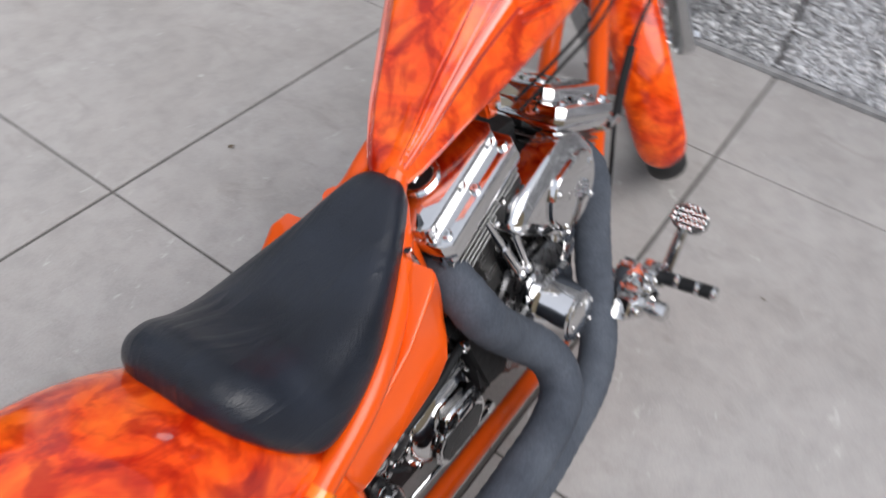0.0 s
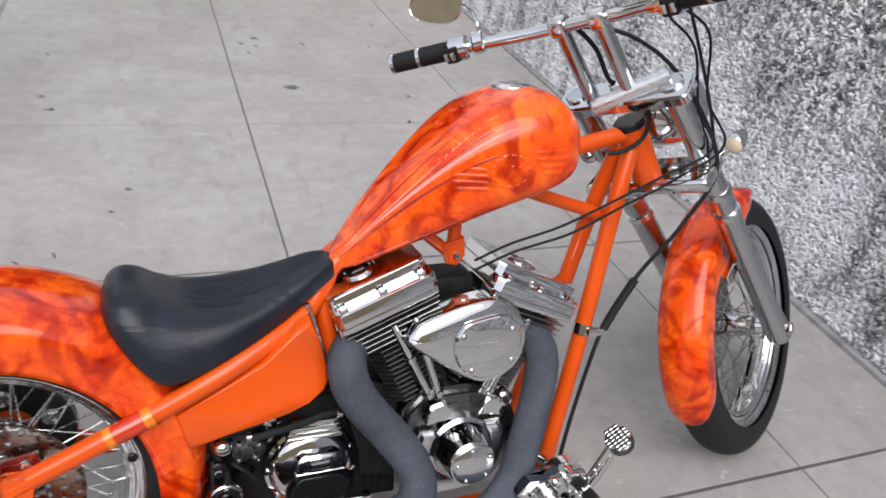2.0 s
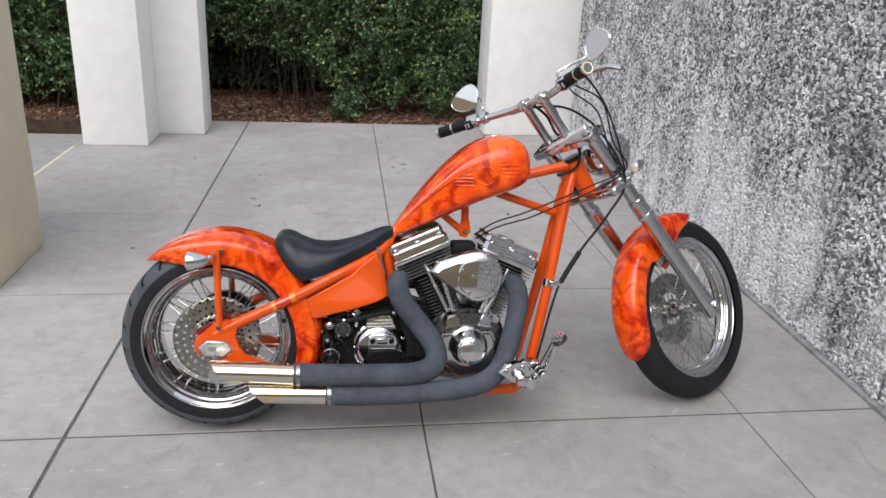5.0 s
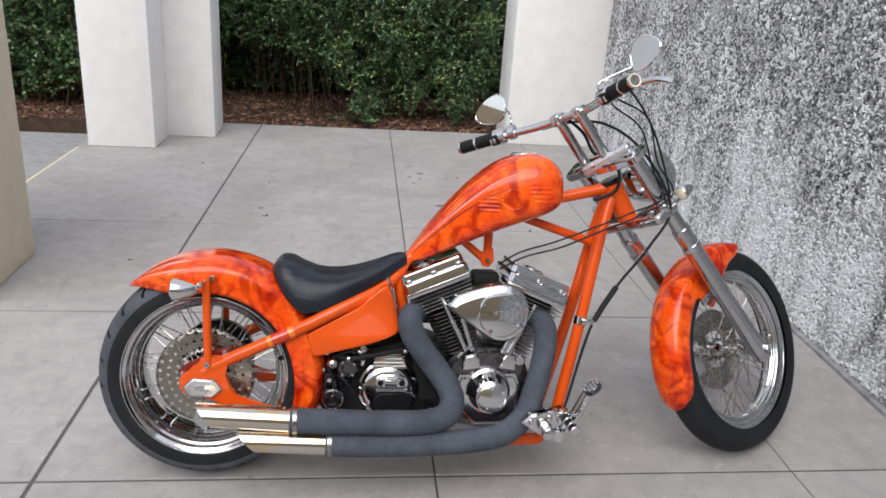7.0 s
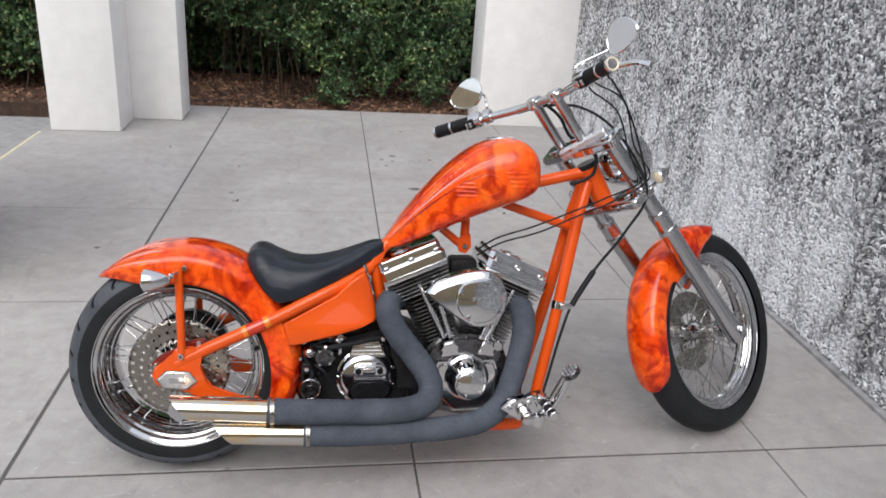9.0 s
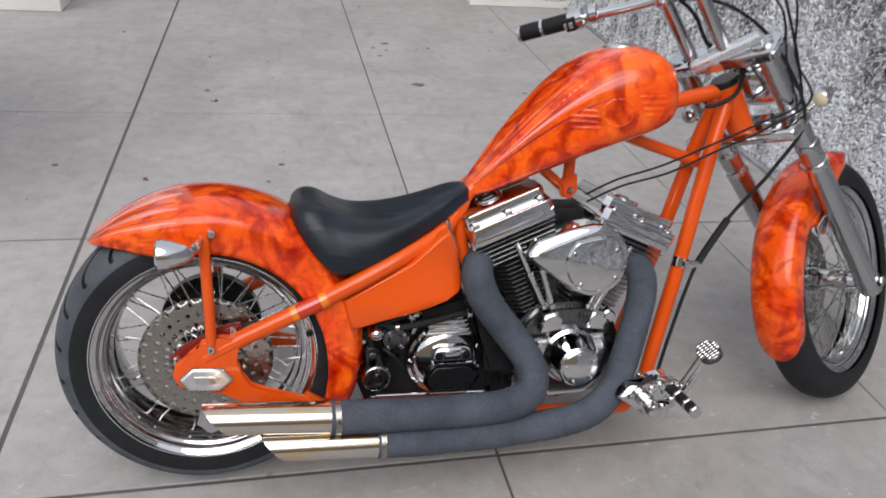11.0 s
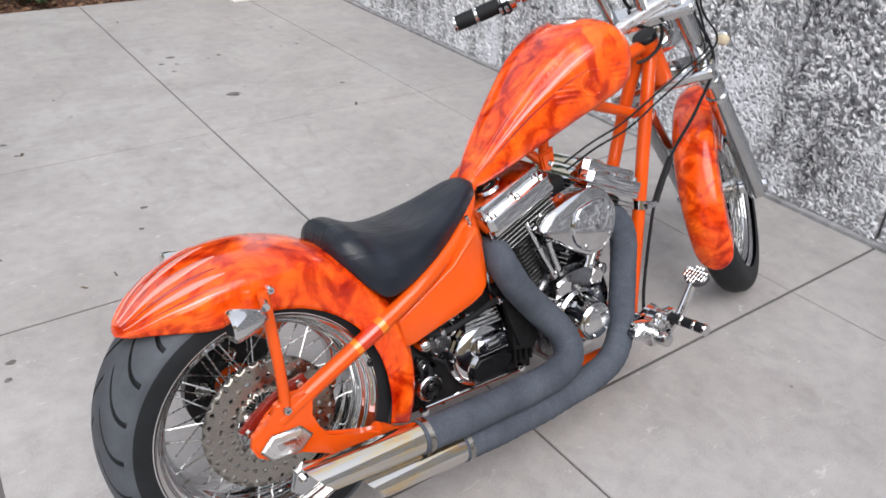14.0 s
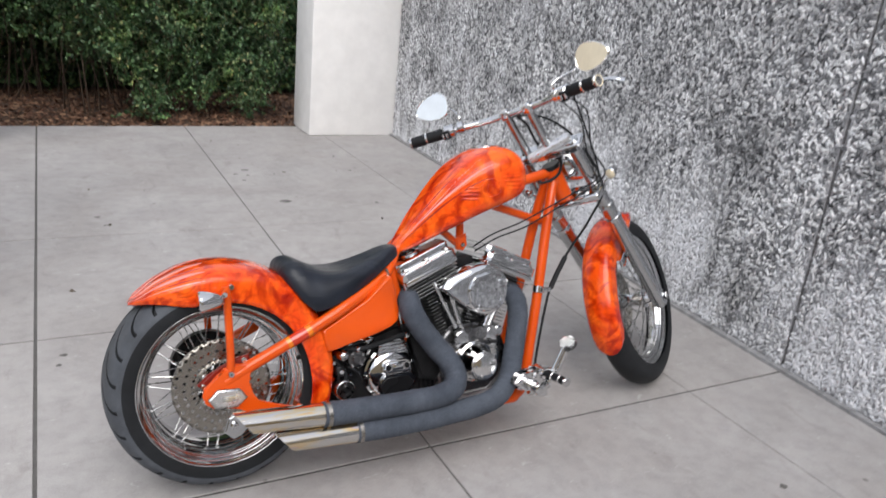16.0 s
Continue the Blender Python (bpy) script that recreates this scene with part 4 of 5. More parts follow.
# -- frame
part("frame", sweep(spline([(-0.70, -0.150, 0.352), (-0.62, -0.150, 0.392), (-0.44, -0.146, 0.474), (-0.32, -0.142, 0.535), (-0.20, -0.100, 0.587), (-0.155, -0.070, 0.614), (-0.125, -0.046, 0.648), (-0.09, -0.028, 0.688), (0.08, -0.012, 0.785), (0.24, 0, 0.845), (0.36, 0, 0.875), (0.52, 0, 0.912)], 6), 0.0185, 14), FRAME, bike, "orange painted tubular frame")
part("frame_stay", sweep(spline(mirrored([(-0.70, -0.150, 0.352), (-0.62, -0.150, 0.392), (-0.44, -0.146, 0.474), (-0.32, -0.142, 0.535), (-0.20, -0.100, 0.590), (-0.12, -0.055, 0.640), (-0.07, -0.03, 0.695), (0.08, -0.012, 0.785)]), 6), 0.0185, 14), FRAME, bike)
for s in (-1, 1):
    part("down_tube", sweep(spline([(0.535, s * 0.02, 0.885), (0.50, s * 0.038, 0.75), (0.447, s * 0.062, 0.49), (0.395, s * 0.085, 0.27), (0.37, s * 0.098, 0.17), (0.33, s * 0.105, 0.13), (0.26, s * 0.108, 0.12), (-0.2, s * 0.115, 0.135), (-0.40, s * 0.13, 0.175), (-0.49, s * 0.146, 0.232)], 6), 0.0185, 14), FRAME, bike)
    part("axle_plate", plate([(-0.766, 0.318), (-0.760, 0.342), (-0.735, 0.360), (-0.715, 0.370), (-0.705, 0.392), (-0.688, 0.398), (-0.668, 0.394), (-0.650, 0.398), (-0.630, 0.402), (-0.634, 0.380), (-0.634, 0.345), (-0.628, 0.305), (-0.608, 0.276), (-0.570, 0.260), (-0.530, 0.252), (-0.500, 0.247), (-0.478, 0.232), (-0.505, 0.217), (-0.555, 0.217), (-0.600, 0.228), (-0.640, 0.255), (-0.665, 0.276), (-0.735, 0.280), (-0.757, 0.295)], s * 0.142, s * 0.166, 0.006, 3), FRAME, bike, "orange axle plate")
    part("fender_strut", sweep(spline([(-0.684, s * 0.158, 0.372), (-0.684, s * 0.165, 0.45), (-0.686, s * 0.165, 0.56), (-0.688, s * 0.158, 0.632)], 5), 0.0115, 12), FRAME, bike)
    part("strut_bolt", bolt((-0.672, s * 0.146, 0.63), (0, s, 0), 0.009, 0.018), CHROME, bike)
    part("strut_bolt", bolt((-0.685, s * 0.164, 0.378), (0, s, 0), 0.010, 0.012), CHROME, bike)
part("axle_cover", plate([(-0.755, 0.311), (-0.726, 0.338), (-0.664, 0.334), (-0.641, 0.304), (-0.671, 0.278), (-0.735, 0.283)], -0.176, -0.164, 0.006, 3), SATIN, bike, "satin hexagonal axle cover")
part("cover_badge", plate([(-0.722, 0.319), (-0.680, 0.317), (-0.676, 0.299), (-0.717, 0.301)], -0.1768, -0.175, 0.0008, 1), ALLOY, bike)
part("steering_head", cyl(NECK - ax_a * 0.070, NECK + ax_a * 0.075, 0.032, 28, bev=0.004), FRAME, bike)
part("head_collar", cyl(NECK + ax_a * 0.066, NECK + ax_a * 0.084, 0.034, 28, bev=0.003), BLACK, bike)
part("neck_brace", sweep([(0.26, 0, 0.812), (0.50, 0, 0.735)], 0.0145, 14), FRAME, bike)
part("tank_strut", sweep([(0.146, -0.012, 0.66), (0.150, -0.012, 0.80)], 0.014, 12), FRAME, bike)
part("mount_brace", sweep([(0.055, -0.014, 0.745), (0.140, -0.014, 0.676)], 0.0125, 12), FRAME, bike)
part("mount_lug", plate([(0.118, 0.70), (0.162, 0.715), (0.166, 0.675), (0.150, 0.655), (0.128, 0.660)], -0.036, -0.012, 0.005), FRAME, bike)
part("mount_bolt", bolt((0.145, -0.036, 0.678), (0, -1, 0), 0.008, 0.008), CHROME, bike)
for u0, u1, m, lab in ((-0.514, -0.502, YELLOW, "yellow flame stripe"), (-0.501, -0.454, DEEP, "dark red stripe"), (-0.453, -0.438, YELLOW, "yellow flame stripe")):
    f = lambda u: (u, -0.1485, 0.474 + (u + 0.44) * 0.455)
    part("frame_stripe", sweep([f(u0), f(u1)], 0.0192, 14, caps=False), m, bike, lab)

# -- oil tank between the rails
def oil_tank():
    out = [(-0.405, 0.465), (-0.32, 0.512), (-0.25, 0.55), (-0.19, 0.605), (-0.168, 0.612), (-0.148, 0.565), (-0.137, 0.52), (-0.129, 0.49), (-0.128, 0.473), (-0.138, 0.461), (-0.168, 0.451), (-0.205, 0.440), (-0.25, 0.427), (-0.32, 0.411), (-0.372, 0.397), (-0.389, 0.397), (-0.397, 0.43)]
    rings = []
    for v, k in ((-0.1515, 0.90), (-0.1505, 0.95), (-0.147, 0.98), (-0.140, 1.0), (0.140, 1.0), (0.147, 0.98), (0.1505, 0.95), (0.1515, 0.90)):
        cu, cw = -0.27, 0.48
        rings.append([(cu + (u - cu) * k, v * (1.0 if u < -0.2 else 1 - 0.42 * ((u + 0.2) / 0.066) ** 2 * 0.5), cw + (w - cw) * k) for u, w in out])
    return loft(rings)


part("oil_tank", oil_tank(), FRAME, bike, "plain orange oil tank under the saddle", sharp=50)
for du in (0.0, 0.046):
    part("oil_line", sweep(spline([(-0.168 + du, -0.095, 0.63), (-0.150 + du, -0.10, 0.57), (-0.127 + du, -0.10, 0.485), (-0.110 + du, -0.09, 0.42)], 5), 0.0055, 8), CHROME, bike, "chrome oil line")
for side in (-1, 1):
    part("seat_post", sweep(spline([(-0.142, side * 0.055, 0.655), (-0.118, side * 0.060, 0.54), (-0.085, side * 0.062, 0.385), (-0.075, side * 0.03, 0.34)], 5), 0.0165, 14), FRAME, bike)
part("fender_bolt", bolt((-0.478, -0.140, 0.392), (0, -1, 0), 0.009, 0.006), BLACK, bike, "black button-head bolt")
part("exhaust_bracket", plate([(-0.720, 0.222), (-0.706, 0.262), (-0.685, 0.273), (-0.632, 0.256), (-0.640, 0.238), (-0.665, 0.210), (-0.692, 0.196)], -0.208, -0.194, 0.005, 2), FORKGREY, bike, "polished exhaust hanger")
part("hanger_bolt", bolt((-0.690, -0.208, 0.240), (0, -1, 0), 0.010, 0.010), CHROME, bike)

# -- engine
engine = part("engine", plate([(0.02, 0.20), (0.06, 0.165), (0.14, 0.15), (0.24, 0.165), (0.285, 0.21), (0.295, 0.30), (0.265, 0.375), (0.22, 0.41), (0.07, 0.41), (0.03, 0.37), (0.01, 0.29)], -0.10, 0.10, 0.014, 3), CASE, bike, "polished V-twin engine")
part("cam_cover", lathe([(0.0, -0.184), (0.046, -0.184), (0.050, -0.181), (0.051, -0.175), (0.064, -0.128), (0.072, -0.122), (0.074, -0.10)], 40, centre=(0.150, 0, 0.282)), CHROME, engine, "chrome cone cam cover")
part("points_cover", lathe([(0.0, -0.191), (0.040, -0.190), (0.0455, -0.186), (0.0455, -0.18)], 32, centre=(0.153, 0, 0.281)), ALLOY, engine)
for k in range(5):
    a = math.tau * k / 5 + 0.5
    part("cover_screw", bolt((0.153 + 0.037 * math.cos(a), -0.189, 0.281 + 0.037 * math.sin(a)), (0, -1, 0), 0.004, 0.004), CHROME, engine)
part("crankcase_cover", plate([(0.06, 0.33), (0.05, 0.30), (0.06, 0.22), (0.11, 0.172), (0.20, 0.175), (0.245, 0.22), (0.25, 0.30), (0.235, 0.335)], -0.124, -0.098, 0.01, 3), ALLOY, engine)
part("lifter_block", plate([(0.070, 0.350), (0.124, 0.358), (0.112, 0.382), (0.106, 0.404), (0.074, 0.396), (0.076, 0.376)], -0.132, -0.06, 0.007), CHROME, engine, "chrome lifter block")
part("lifter_block", plate([(0.180, 0.358), (0.232, 0.350), (0.226, 0.376), (0.230, 0.394), (0.200, 0.404), (0.190, 0.382)], -0.132, -0.06, 0.007), CHROME, engine, "chrome lifter block")


def cylinder(foot, tilt, name):
    """A finned barrel and head under a stepped chrome rocker cover; built upright, then tilted."""
    at = Matrix.Translation(foot) @ Matrix.Rotation(tilt, 4, "Y")
    core = part(name, lathe([(0.0, -0.03), (0.05, -0.03), (0.05, 0.16), (0.0, 0.16)], 32, "z"), FINS, engine, "black cylinder with bright-edged cooling fins", at=at)
    for k in range(12):
        z = 0.0 + k * 0.0125
        a, b, c = (0.076 if tilt > 0 else 0.061) + 0.0006 * k, 0.074 + 0.0012 * k, 0.022
        n0, n1 = 0.052, -0.002
        near = [(a, -b + c), (n0 + 0.006, -b + 0.004), (n0, -b + 0.03), (n1, -b + 0.03), (n1 - 0.004, -b), (-a + c, -b), (-a, -b + c)]
        if tilt > 0:
            near = [(-x, y) for x, y in near[::-1]]
        out = near + [(-a, b - c), (-a + c, b), (a - c, b), (a, b - c)]
        part("fin", loft([[(x, y, z) for x, y in out], [(x, y, z + 0.0026) for x, y in out]]), FIN_EDGE, core, at=at)
    part("head", box(-0.072, 0.072, -0.08, 0.08, 0.15, 0.215, 0.01), FINS, core, at=at)
    for k in range(5):
        z = 0.158 + k * 0.0115
        part("head_fin", box(-0.086 - 0.003 * k, 0.086 + 0.003 * k, -0.102, 0.102, z, z + 0.0026, 0.0008, 1), FIN_EDGE, core, at=at)
    part("rocker_base", box(-0.100, 0.100, -0.112, 0.112, 0.217, 0.2345, 0.004), CHROME, core, at=at)
    def ring(x, y0, y1, z, c=0.012):
        return [(-x, y0 + c, z), (-x + c, y0, z), (x - c, y0, z), (x, y0 + c, z), (x, y1 - c, z), (x - c, y1, z), (-x + c, y1, z), (-x, y1 - c, z)]
    lower = [(0.103, -0.117, 0.117, 0.2355), (0.103, -0.117, 0.117, 0.259), (0.1015, -0.1155, 0.1155, 0.2625), (0.098, -0.112, 0.112, 0.264), (0.095, -0.109, 0.109, 0.264)]
    part("rocker_cover", loft([ring(*q) for q in lower]), CHROME, core, "chrome rocker cover with a bolted ledge", at=at, sharp=32)
    upper = [(0.099, -0.088, 0.090, 0.262), (0.099, -0.088, 0.090, 0.284), (0.098, -0.0865, 0.088, 0.287), (0.095, -0.0835, 0.085, 0.2885), (0.090, -0.079, 0.080, 0.289)]
    part("rocker_lid", loft([ring(*q) for q in upper]), CHROME, core, "polished flat lid of the rocker cover", at=at, sharp=32)
    for x in (-0.080, 0.0, 0.080):
        for y in (-0.1025, 0.103):
            part("cover_bolt", bolt((x, y, 0.263), (0, 0, 1), 0.0085, 0.009), CHROME, core, at=at)
    hub = at @ Matrix.Translation((-0.02, -0.022, 0.289))
    part("breather_ring", lathe([(0.0, 0.001), (0.024, 0.001), (0.024, 0.004), (0.027, 0.006), (0.033, 0.0055), (0.036, 0.003), (0.036, -0.001)], 36, "z"), CHROME, core, "chrome ring on the rocker cover", at=hub)
    part("ring_recess", lathe([(0.0, 0.002), (0.0235, 0.002)], 24, "z"), BLACK, core, at=hub)
    part("ring_emblem", box(-0.013, 0.013, -0.005, 0.005, 0.001, 0.0045, 0.001, 1), CHROME, core, at=hub)
    return core


T = radians(22.5)
rear_foot, front_foot = (0.072, -0.010, 0.402), (0.202, -0.006, 0.376)
cylinder(rear_foot, -T, "rear_cylinder")
cylinder(front_foot, T, "front_cylinder")
for i, (p, q) in enumerate((((0.076, -0.112, 0.41), (-0.006, -0.108, 0.575)), ((0.096, -0.112, 0.41), (0.036, -0.108, 0.588)), ((0.194, -0.108, 0.40), (0.262, -0.100, 0.565)), ((0.210, -0.108, 0.40), (0.291, -0.098, 0.552)))):
    p, q = Vector(p), Vector(q)
    d = q - p
    part("pushrod_tube", sweep([p, p + d * 0.06, p + d * 0.07, p + d * 0.5, p + d * 0.51, p + d * 0.56, p + d * 0.57, q], [0.0125, 0.0125, 0.009, 0.009, 0.0115, 0.0115, 0.0075, 0.0075], 14), CHROME, engine)

# air cleaner: a teardrop shell, its upper shoulder wide and sloping, with a round flat face
def air_cleaner():
    out = spline([(0.016, 0.562), (0.040, 0.585), (0.085, 0.603), (0.135, 0.618), (0.190, 0.624), (0.232, 0.606), (0.258, 0.568), (0.262, 0.522), (0.246, 0.478), (0.208, 0.452), (0.162, 0.448), (0.108, 0.478), (0.062, 0.511), (0.026, 0.537), (0.014, 0.550), (0.016, 0.562)], 5)[:-1]
    out = [np.array(p) for p in out]
    n = len(out)
    nrm = []
    for i in range(n):
        d = out[(i + 2) % n] - out[i - 2]
        nrm.append(np.array((-d[1], d[0])) / (np.linalg.norm(d) + 1e-9))
    up = np.array((-0.42, 0.91))
    wide = [0.007 + 0.021 * max(0.0, float(k @ up)) ** 0.8 for k in nrm]
    disc, r = np.array((0.174, 0.535)), 0.0715
    rings = []
    for v, f in ((-0.090, 0.15), (-0.092, 0.0), (-0.132, 0.0), (-0.137, 0.04), (-0.1415, 0.16), (-0.1455, 0.36), (-0.149, 0.60), (-0.1515, 0.86), (-0.1525, 1.0)):
        rings.append([(float(p[0] - k[0] * w * f), v, float(p[1] - k[1] * w * f)) for p, k, w in zip(out, nrm, wide)])
    for rr, v in ((r, -0.1535), (r - 0.0015, -0.160), (r - 0.004, -0.1625), (r - 0.012, -0.1632), (0.03, -0.1645), (0.004, -0.165)):
        ring = []
        for p, k, w in zip(out, nrm, wide):
            q = p - k * w - disc
            q = disc + q / np.linalg.norm(q) * min(rr, float(np.linalg.norm(q)) * 0.985 * rr / r)
            ring.append((float(q[0]), v, float(q[1])))
        rings.append(ring)
    return loft(rings)


air = part("air_cleaner", air_cleaner(), CHROME, engine, "chrome teardrop air cleaner cover with a round face", sharp=28)
for u, w in ((0.120, 0.560), (0.222, 0.566), (0.226, 0.498), (0.142, 0.484)):
    part("cleaner_screw", bolt((u, -0.161, w), (0, -1, 0), 0.0055, 0.006), CHROME, air)
for k in range(3):
    part("cleaner_emblem", box(0.150 + 0.017 * k, 0.161 + 0.017 * k, -0.1662, -0.164, 0.533, 0.545, 0.001, 1), ALLOY, air)
part("cleaner_backing", plate([(0.05, 0.508), (0.108, 0.470), (0.160, 0.440), (0.210, 0.443), (0.254, 0.470), (0.270, 0.520), (0.264, 0.570), (0.236, 0.612), (0.12, 0.60)], -0.089, -0.075, 0.003), BLACK, air, "black backing plate")
for u, w in ((0.135, 0.459), (0.185, 0.441), (0.232, 0.455), (0.262, 0.490)):
    part("backing_bolt", bolt((u, -0.089, w), (0, -1, 0), 0.007, 0.012), CHROME, air)
part("carburettor", sweep(spline([(0.13, -0.118, 0.55), (0.135, -0.06, 0.55), (0.15, 0.0, 0.56)], 4), 0.036, 18), GRIME, engine)
part("intake_manifold", sweep(spline([(0.06, -0.03, 0.56), (0.145, -0.05, 0.575), (0.225, -0.03, 0.555)], 4), 0.026, 14), GRIME, engine)
part("ignition_coil", box(0.10, 0.185, -0.050, 0.035, 0.580, 0.640, 0.012), GRIME, bike, "black coil under the tank")
part("regulator", box(0.30, 0.345, -0.07, 0.07, 0.17, 0.25, 0.01), ALLOY, bike)
part("oil_pump", cyl((0.246, -0.05, 0.378), (0.246, -0.118, 0.378), 0.018, 20, bev=0.004), CHROME, engine)

# gearbox, primary and starter
part("gearbox", plate([(-0.345, 0.165), (0.03, 0.150), (0.04, 0.40), (-0.06, 0.44), (-0.13, 0.42), (-0.36, 0.385), (-0.365, 0.22)], -0.075, 0.10, 0.02, 3), GRIME, bike, "black gearbox case")
GB = (-0.158, 0, 0.281)
gearbox_cover = part("gearbox_cover", lathe([(0.093, -0.06), (0.093, -0.088), (0.091, -0.094), (0.084, -0.097), (0.082, -0.102), (0.076, -0.110), (0.062, -0.117), (0.0, -0.121)], 48, centre=GB), CHROME, bike, "round chrome gearbox end cover")
for k in range(9):
    q = math.tau * (k + 0.5) / 9
    part("cover_bolt", bolt((GB[0] + 0.088 * math.cos(q), -0.092, GB[2] + 0.088 * math.sin(q)), (0, -1, 0), 0.0055, 0.009), CHROME, gearbox_cover)
part("cover_rim", plate([(-0.212, 0.262), (-0.190, 0.289), (-0.104, 0.289), (-0.078, 0.262), (-0.080, 0.240), (-0.103, 0.211), (-0.196, 0.211), (-0.214, 0.236)], -0.131, -0.112, 0.005, 2), CHROME, gearbox_cover)
part("cover_panel", plate([(-0.203, 0.258), (-0.184, 0.277), (-0.109, 0.277), (-0.088, 0.257), (-0.090, 0.243), (-0.108, 0.219), (-0.190, 0.219), (-0.204, 0.239)], -0.1325, -0.126, 0.002, 1), BLACK, gearbox_cover, "black inset panel")
part("cover_cap", plate([(-0.200, 0.302), (-0.194, 0.326), (-0.182, 0.333), (-0.120, 0.333), (-0.108, 0.326), (-0.102, 0.302), (-0.112, 0.296), (-0.190, 0.296)], -0.143, -0.112, 0.007, 3), CHROME, gearbox_cover, "raised chrome cap with two bolts")
for u in (-0.183, -0.119):
    part("cap_bolt", lathe([(0.0, -0.144), (0.005, -0.144), (0.006, -0.1465), (0.009, -0.146), (0.010, -0.142)], 16, centre=(u, 0, 0.314)), BLACK, gearbox_cover)
part("cap_bar", box(-0.170, -0.132, -0.1475, -0.140, 0.304, 0.325, 0.004, 2), CHROME, gearbox_cover)
part("cover_rib", box(-0.196, -0.100, -0.138, -0.115, 0.288, 0.2935, 0.002, 1), CHROME, gearbox_cover)
gearbox_lid = part("gearbox_lid", loft([[(-0.208, -0.112, 0.350), (-0.102, -0.112, 0.350), (-0.102, 0.02, 0.352), (-0.208, 0.02, 0.352)], [(-0.196, -0.104, 0.392), (-0.122, -0.104, 0.394), (-0.122, 0.02, 0.402), (-0.196, 0.02, 0.402)]]), CHROME, bike, "ribbed chrome gearbox lid")
for k in range(4):
    w = 0.354 + 0.0105 * k
    e = 0.0115 * (w - 0.350) / 0.042
    part("lid_rib", box(-0.2105 + e, -0.0995 - e, -0.1155 + 0.5 * e, 0.0, w, w + 0.0045, 0.0015, 1), ALLOY, gearbox_lid)
part("starter_cap", lathe([(0.0, -0.134), (0.008, -0.134), (0.010, -0.128), (0.015, -0.127), (0.017, -0.133), (0.023, -0.133), (0.026, -0.126), (0.030, -0.127), (0.033, -0.122), (0.033, -0.06)], 36, centre=(-0.326, 0, 0.258)), CASE, bike, "dark round cap turned in steps")
part("starter_cap_ring", lathe([(0.0255, -0.125), (0.0285, -0.1295), (0.0325, -0.126), (0.0340, -0.120)], 36, centre=(-0.326, 0, 0.258)), CHROME, bike)
part("starter_motor", cyl((-0.283, -0.118, 0.352), (-0.283, 0.05, 0.352), 0.034, 28, bev=0.006), BLACK, bike, "black starter motor")
part("starter_end", lathe([(0.0, -0.125), (0.013, -0.124), (0.016, -0.120), (0.027, -0.119), (0.029, -0.115)], 28, centre=(-0.283, 0, 0.352)), CASE, bike)
for q in (0.6, 2.2, 4.1, 5.4):
    part("starter_bolt", bolt((-0.283 + 0.025 * math.cos(q), -0.118, 0.352 + 0.025 * math.sin(q)), (0, -1, 0), 0.005, 0.007), CHROME, bike)
part("starter_dome", lathe([(0.0, -0.136), (0.009, -0.134), (0.016, -0.127), (0.019, -0.117), (0.019, -0.06)], 28, centre=(-0.327, 0, 0.369)), CHROME, bike, "chrome solenoid dome")
part("solenoid", cyl((-0.336, -0.09, 0.318), (-0.336, -0.122, 0.318), 0.017, 20, bev=0.003), BLACK, bike)
part("solenoid_nut", cyl((-0.336, -0.120, 0.318), (-0.336, -0.130, 0.318), 0.008, 6, bev=0.001), CHROME, bike)
part("vent_fitting", sweep(spline([(-0.240, -0.10, 0.360), (-0.238, -0.112, 0.384), (-0.246, -0.112, 0.402), (-0.268, -0.105, 0.410)], 4), 0.008, 12), CHROME, bike, "chrome elbow fitting")
for u, w, r in ((-0.300, 0.398, 0.008), (-0.262, 0.398, 0.007), (-0.225, 0.402, 0.008), (-0.355, 0.345, 0.007), (-0.300, 0.300, 0.007), (-0.272, 0.300, 0.006), (-0.352, 0.290, 0.007)):
    part("case_bolt", bolt((u, -0.098, w), (0, -1, 0), r, 0.012), CHROME, bike)
for a_, b_ in (((-0.327, -0.115, 0.385), (-0.235, -0.105, 0.405)), ((-0.345, -0.110, 0.335), (-0.350, -0.105, 0.245)), ((-0.31, -0.118, 0.33), (-0.262, -0.112, 0.27))):
    part("starter_wire", sweep(spline([a_, ((a_[0] + b_[0]) / 2, -0.128, (a_[2] + b_[2]) / 2 + 0.012), b_], 5), 0.004, 8), RUBBER, bike)
part("shift_rod", sweep([(-0.345, -0.112, 0.205), (-0.05, -0.118, 0.198)], 0.0048, 10), CHROME, bike)
for u in (-0.345, -0.05):
    part("rod_end", lathe([(0.0, -0.124), (0.010, -0.122), (0.011, -0.11), (0.0, -0.104)], 14, centre=(u, 0, 0.2)), CHROME, bike)
for k in range(4):
    part("case_rib", box(-0.045 + 0.018 * k, -0.039 + 0.018 * k, -0.088, -0.072, 0.19, 0.40 - 0.012 * k, 0.002, 1), GRIME, bike)
part("oil_hose", sweep(spline([(-0.34, -0.09, 0.395), (-0.28, -0.125, 0.385), (-0.20, -0.13, 0.398), (-0.11, -0.12, 0.41), (-0.06, -0.10, 0.37), (-0.045, -0.095, 0.29)], 6), 0.0075, 10), RUBBER, bike, "black oil hose")
part("oil_hose", sweep(spline([(-0.35, -0.085, 0.36), (-0.32, -0.12, 0.30), (-0.335, -0.115, 0.23), (-0.28, -0.10, 0.19)], 6), 0.0065, 10), RUBBER, bike, "black oil hose")
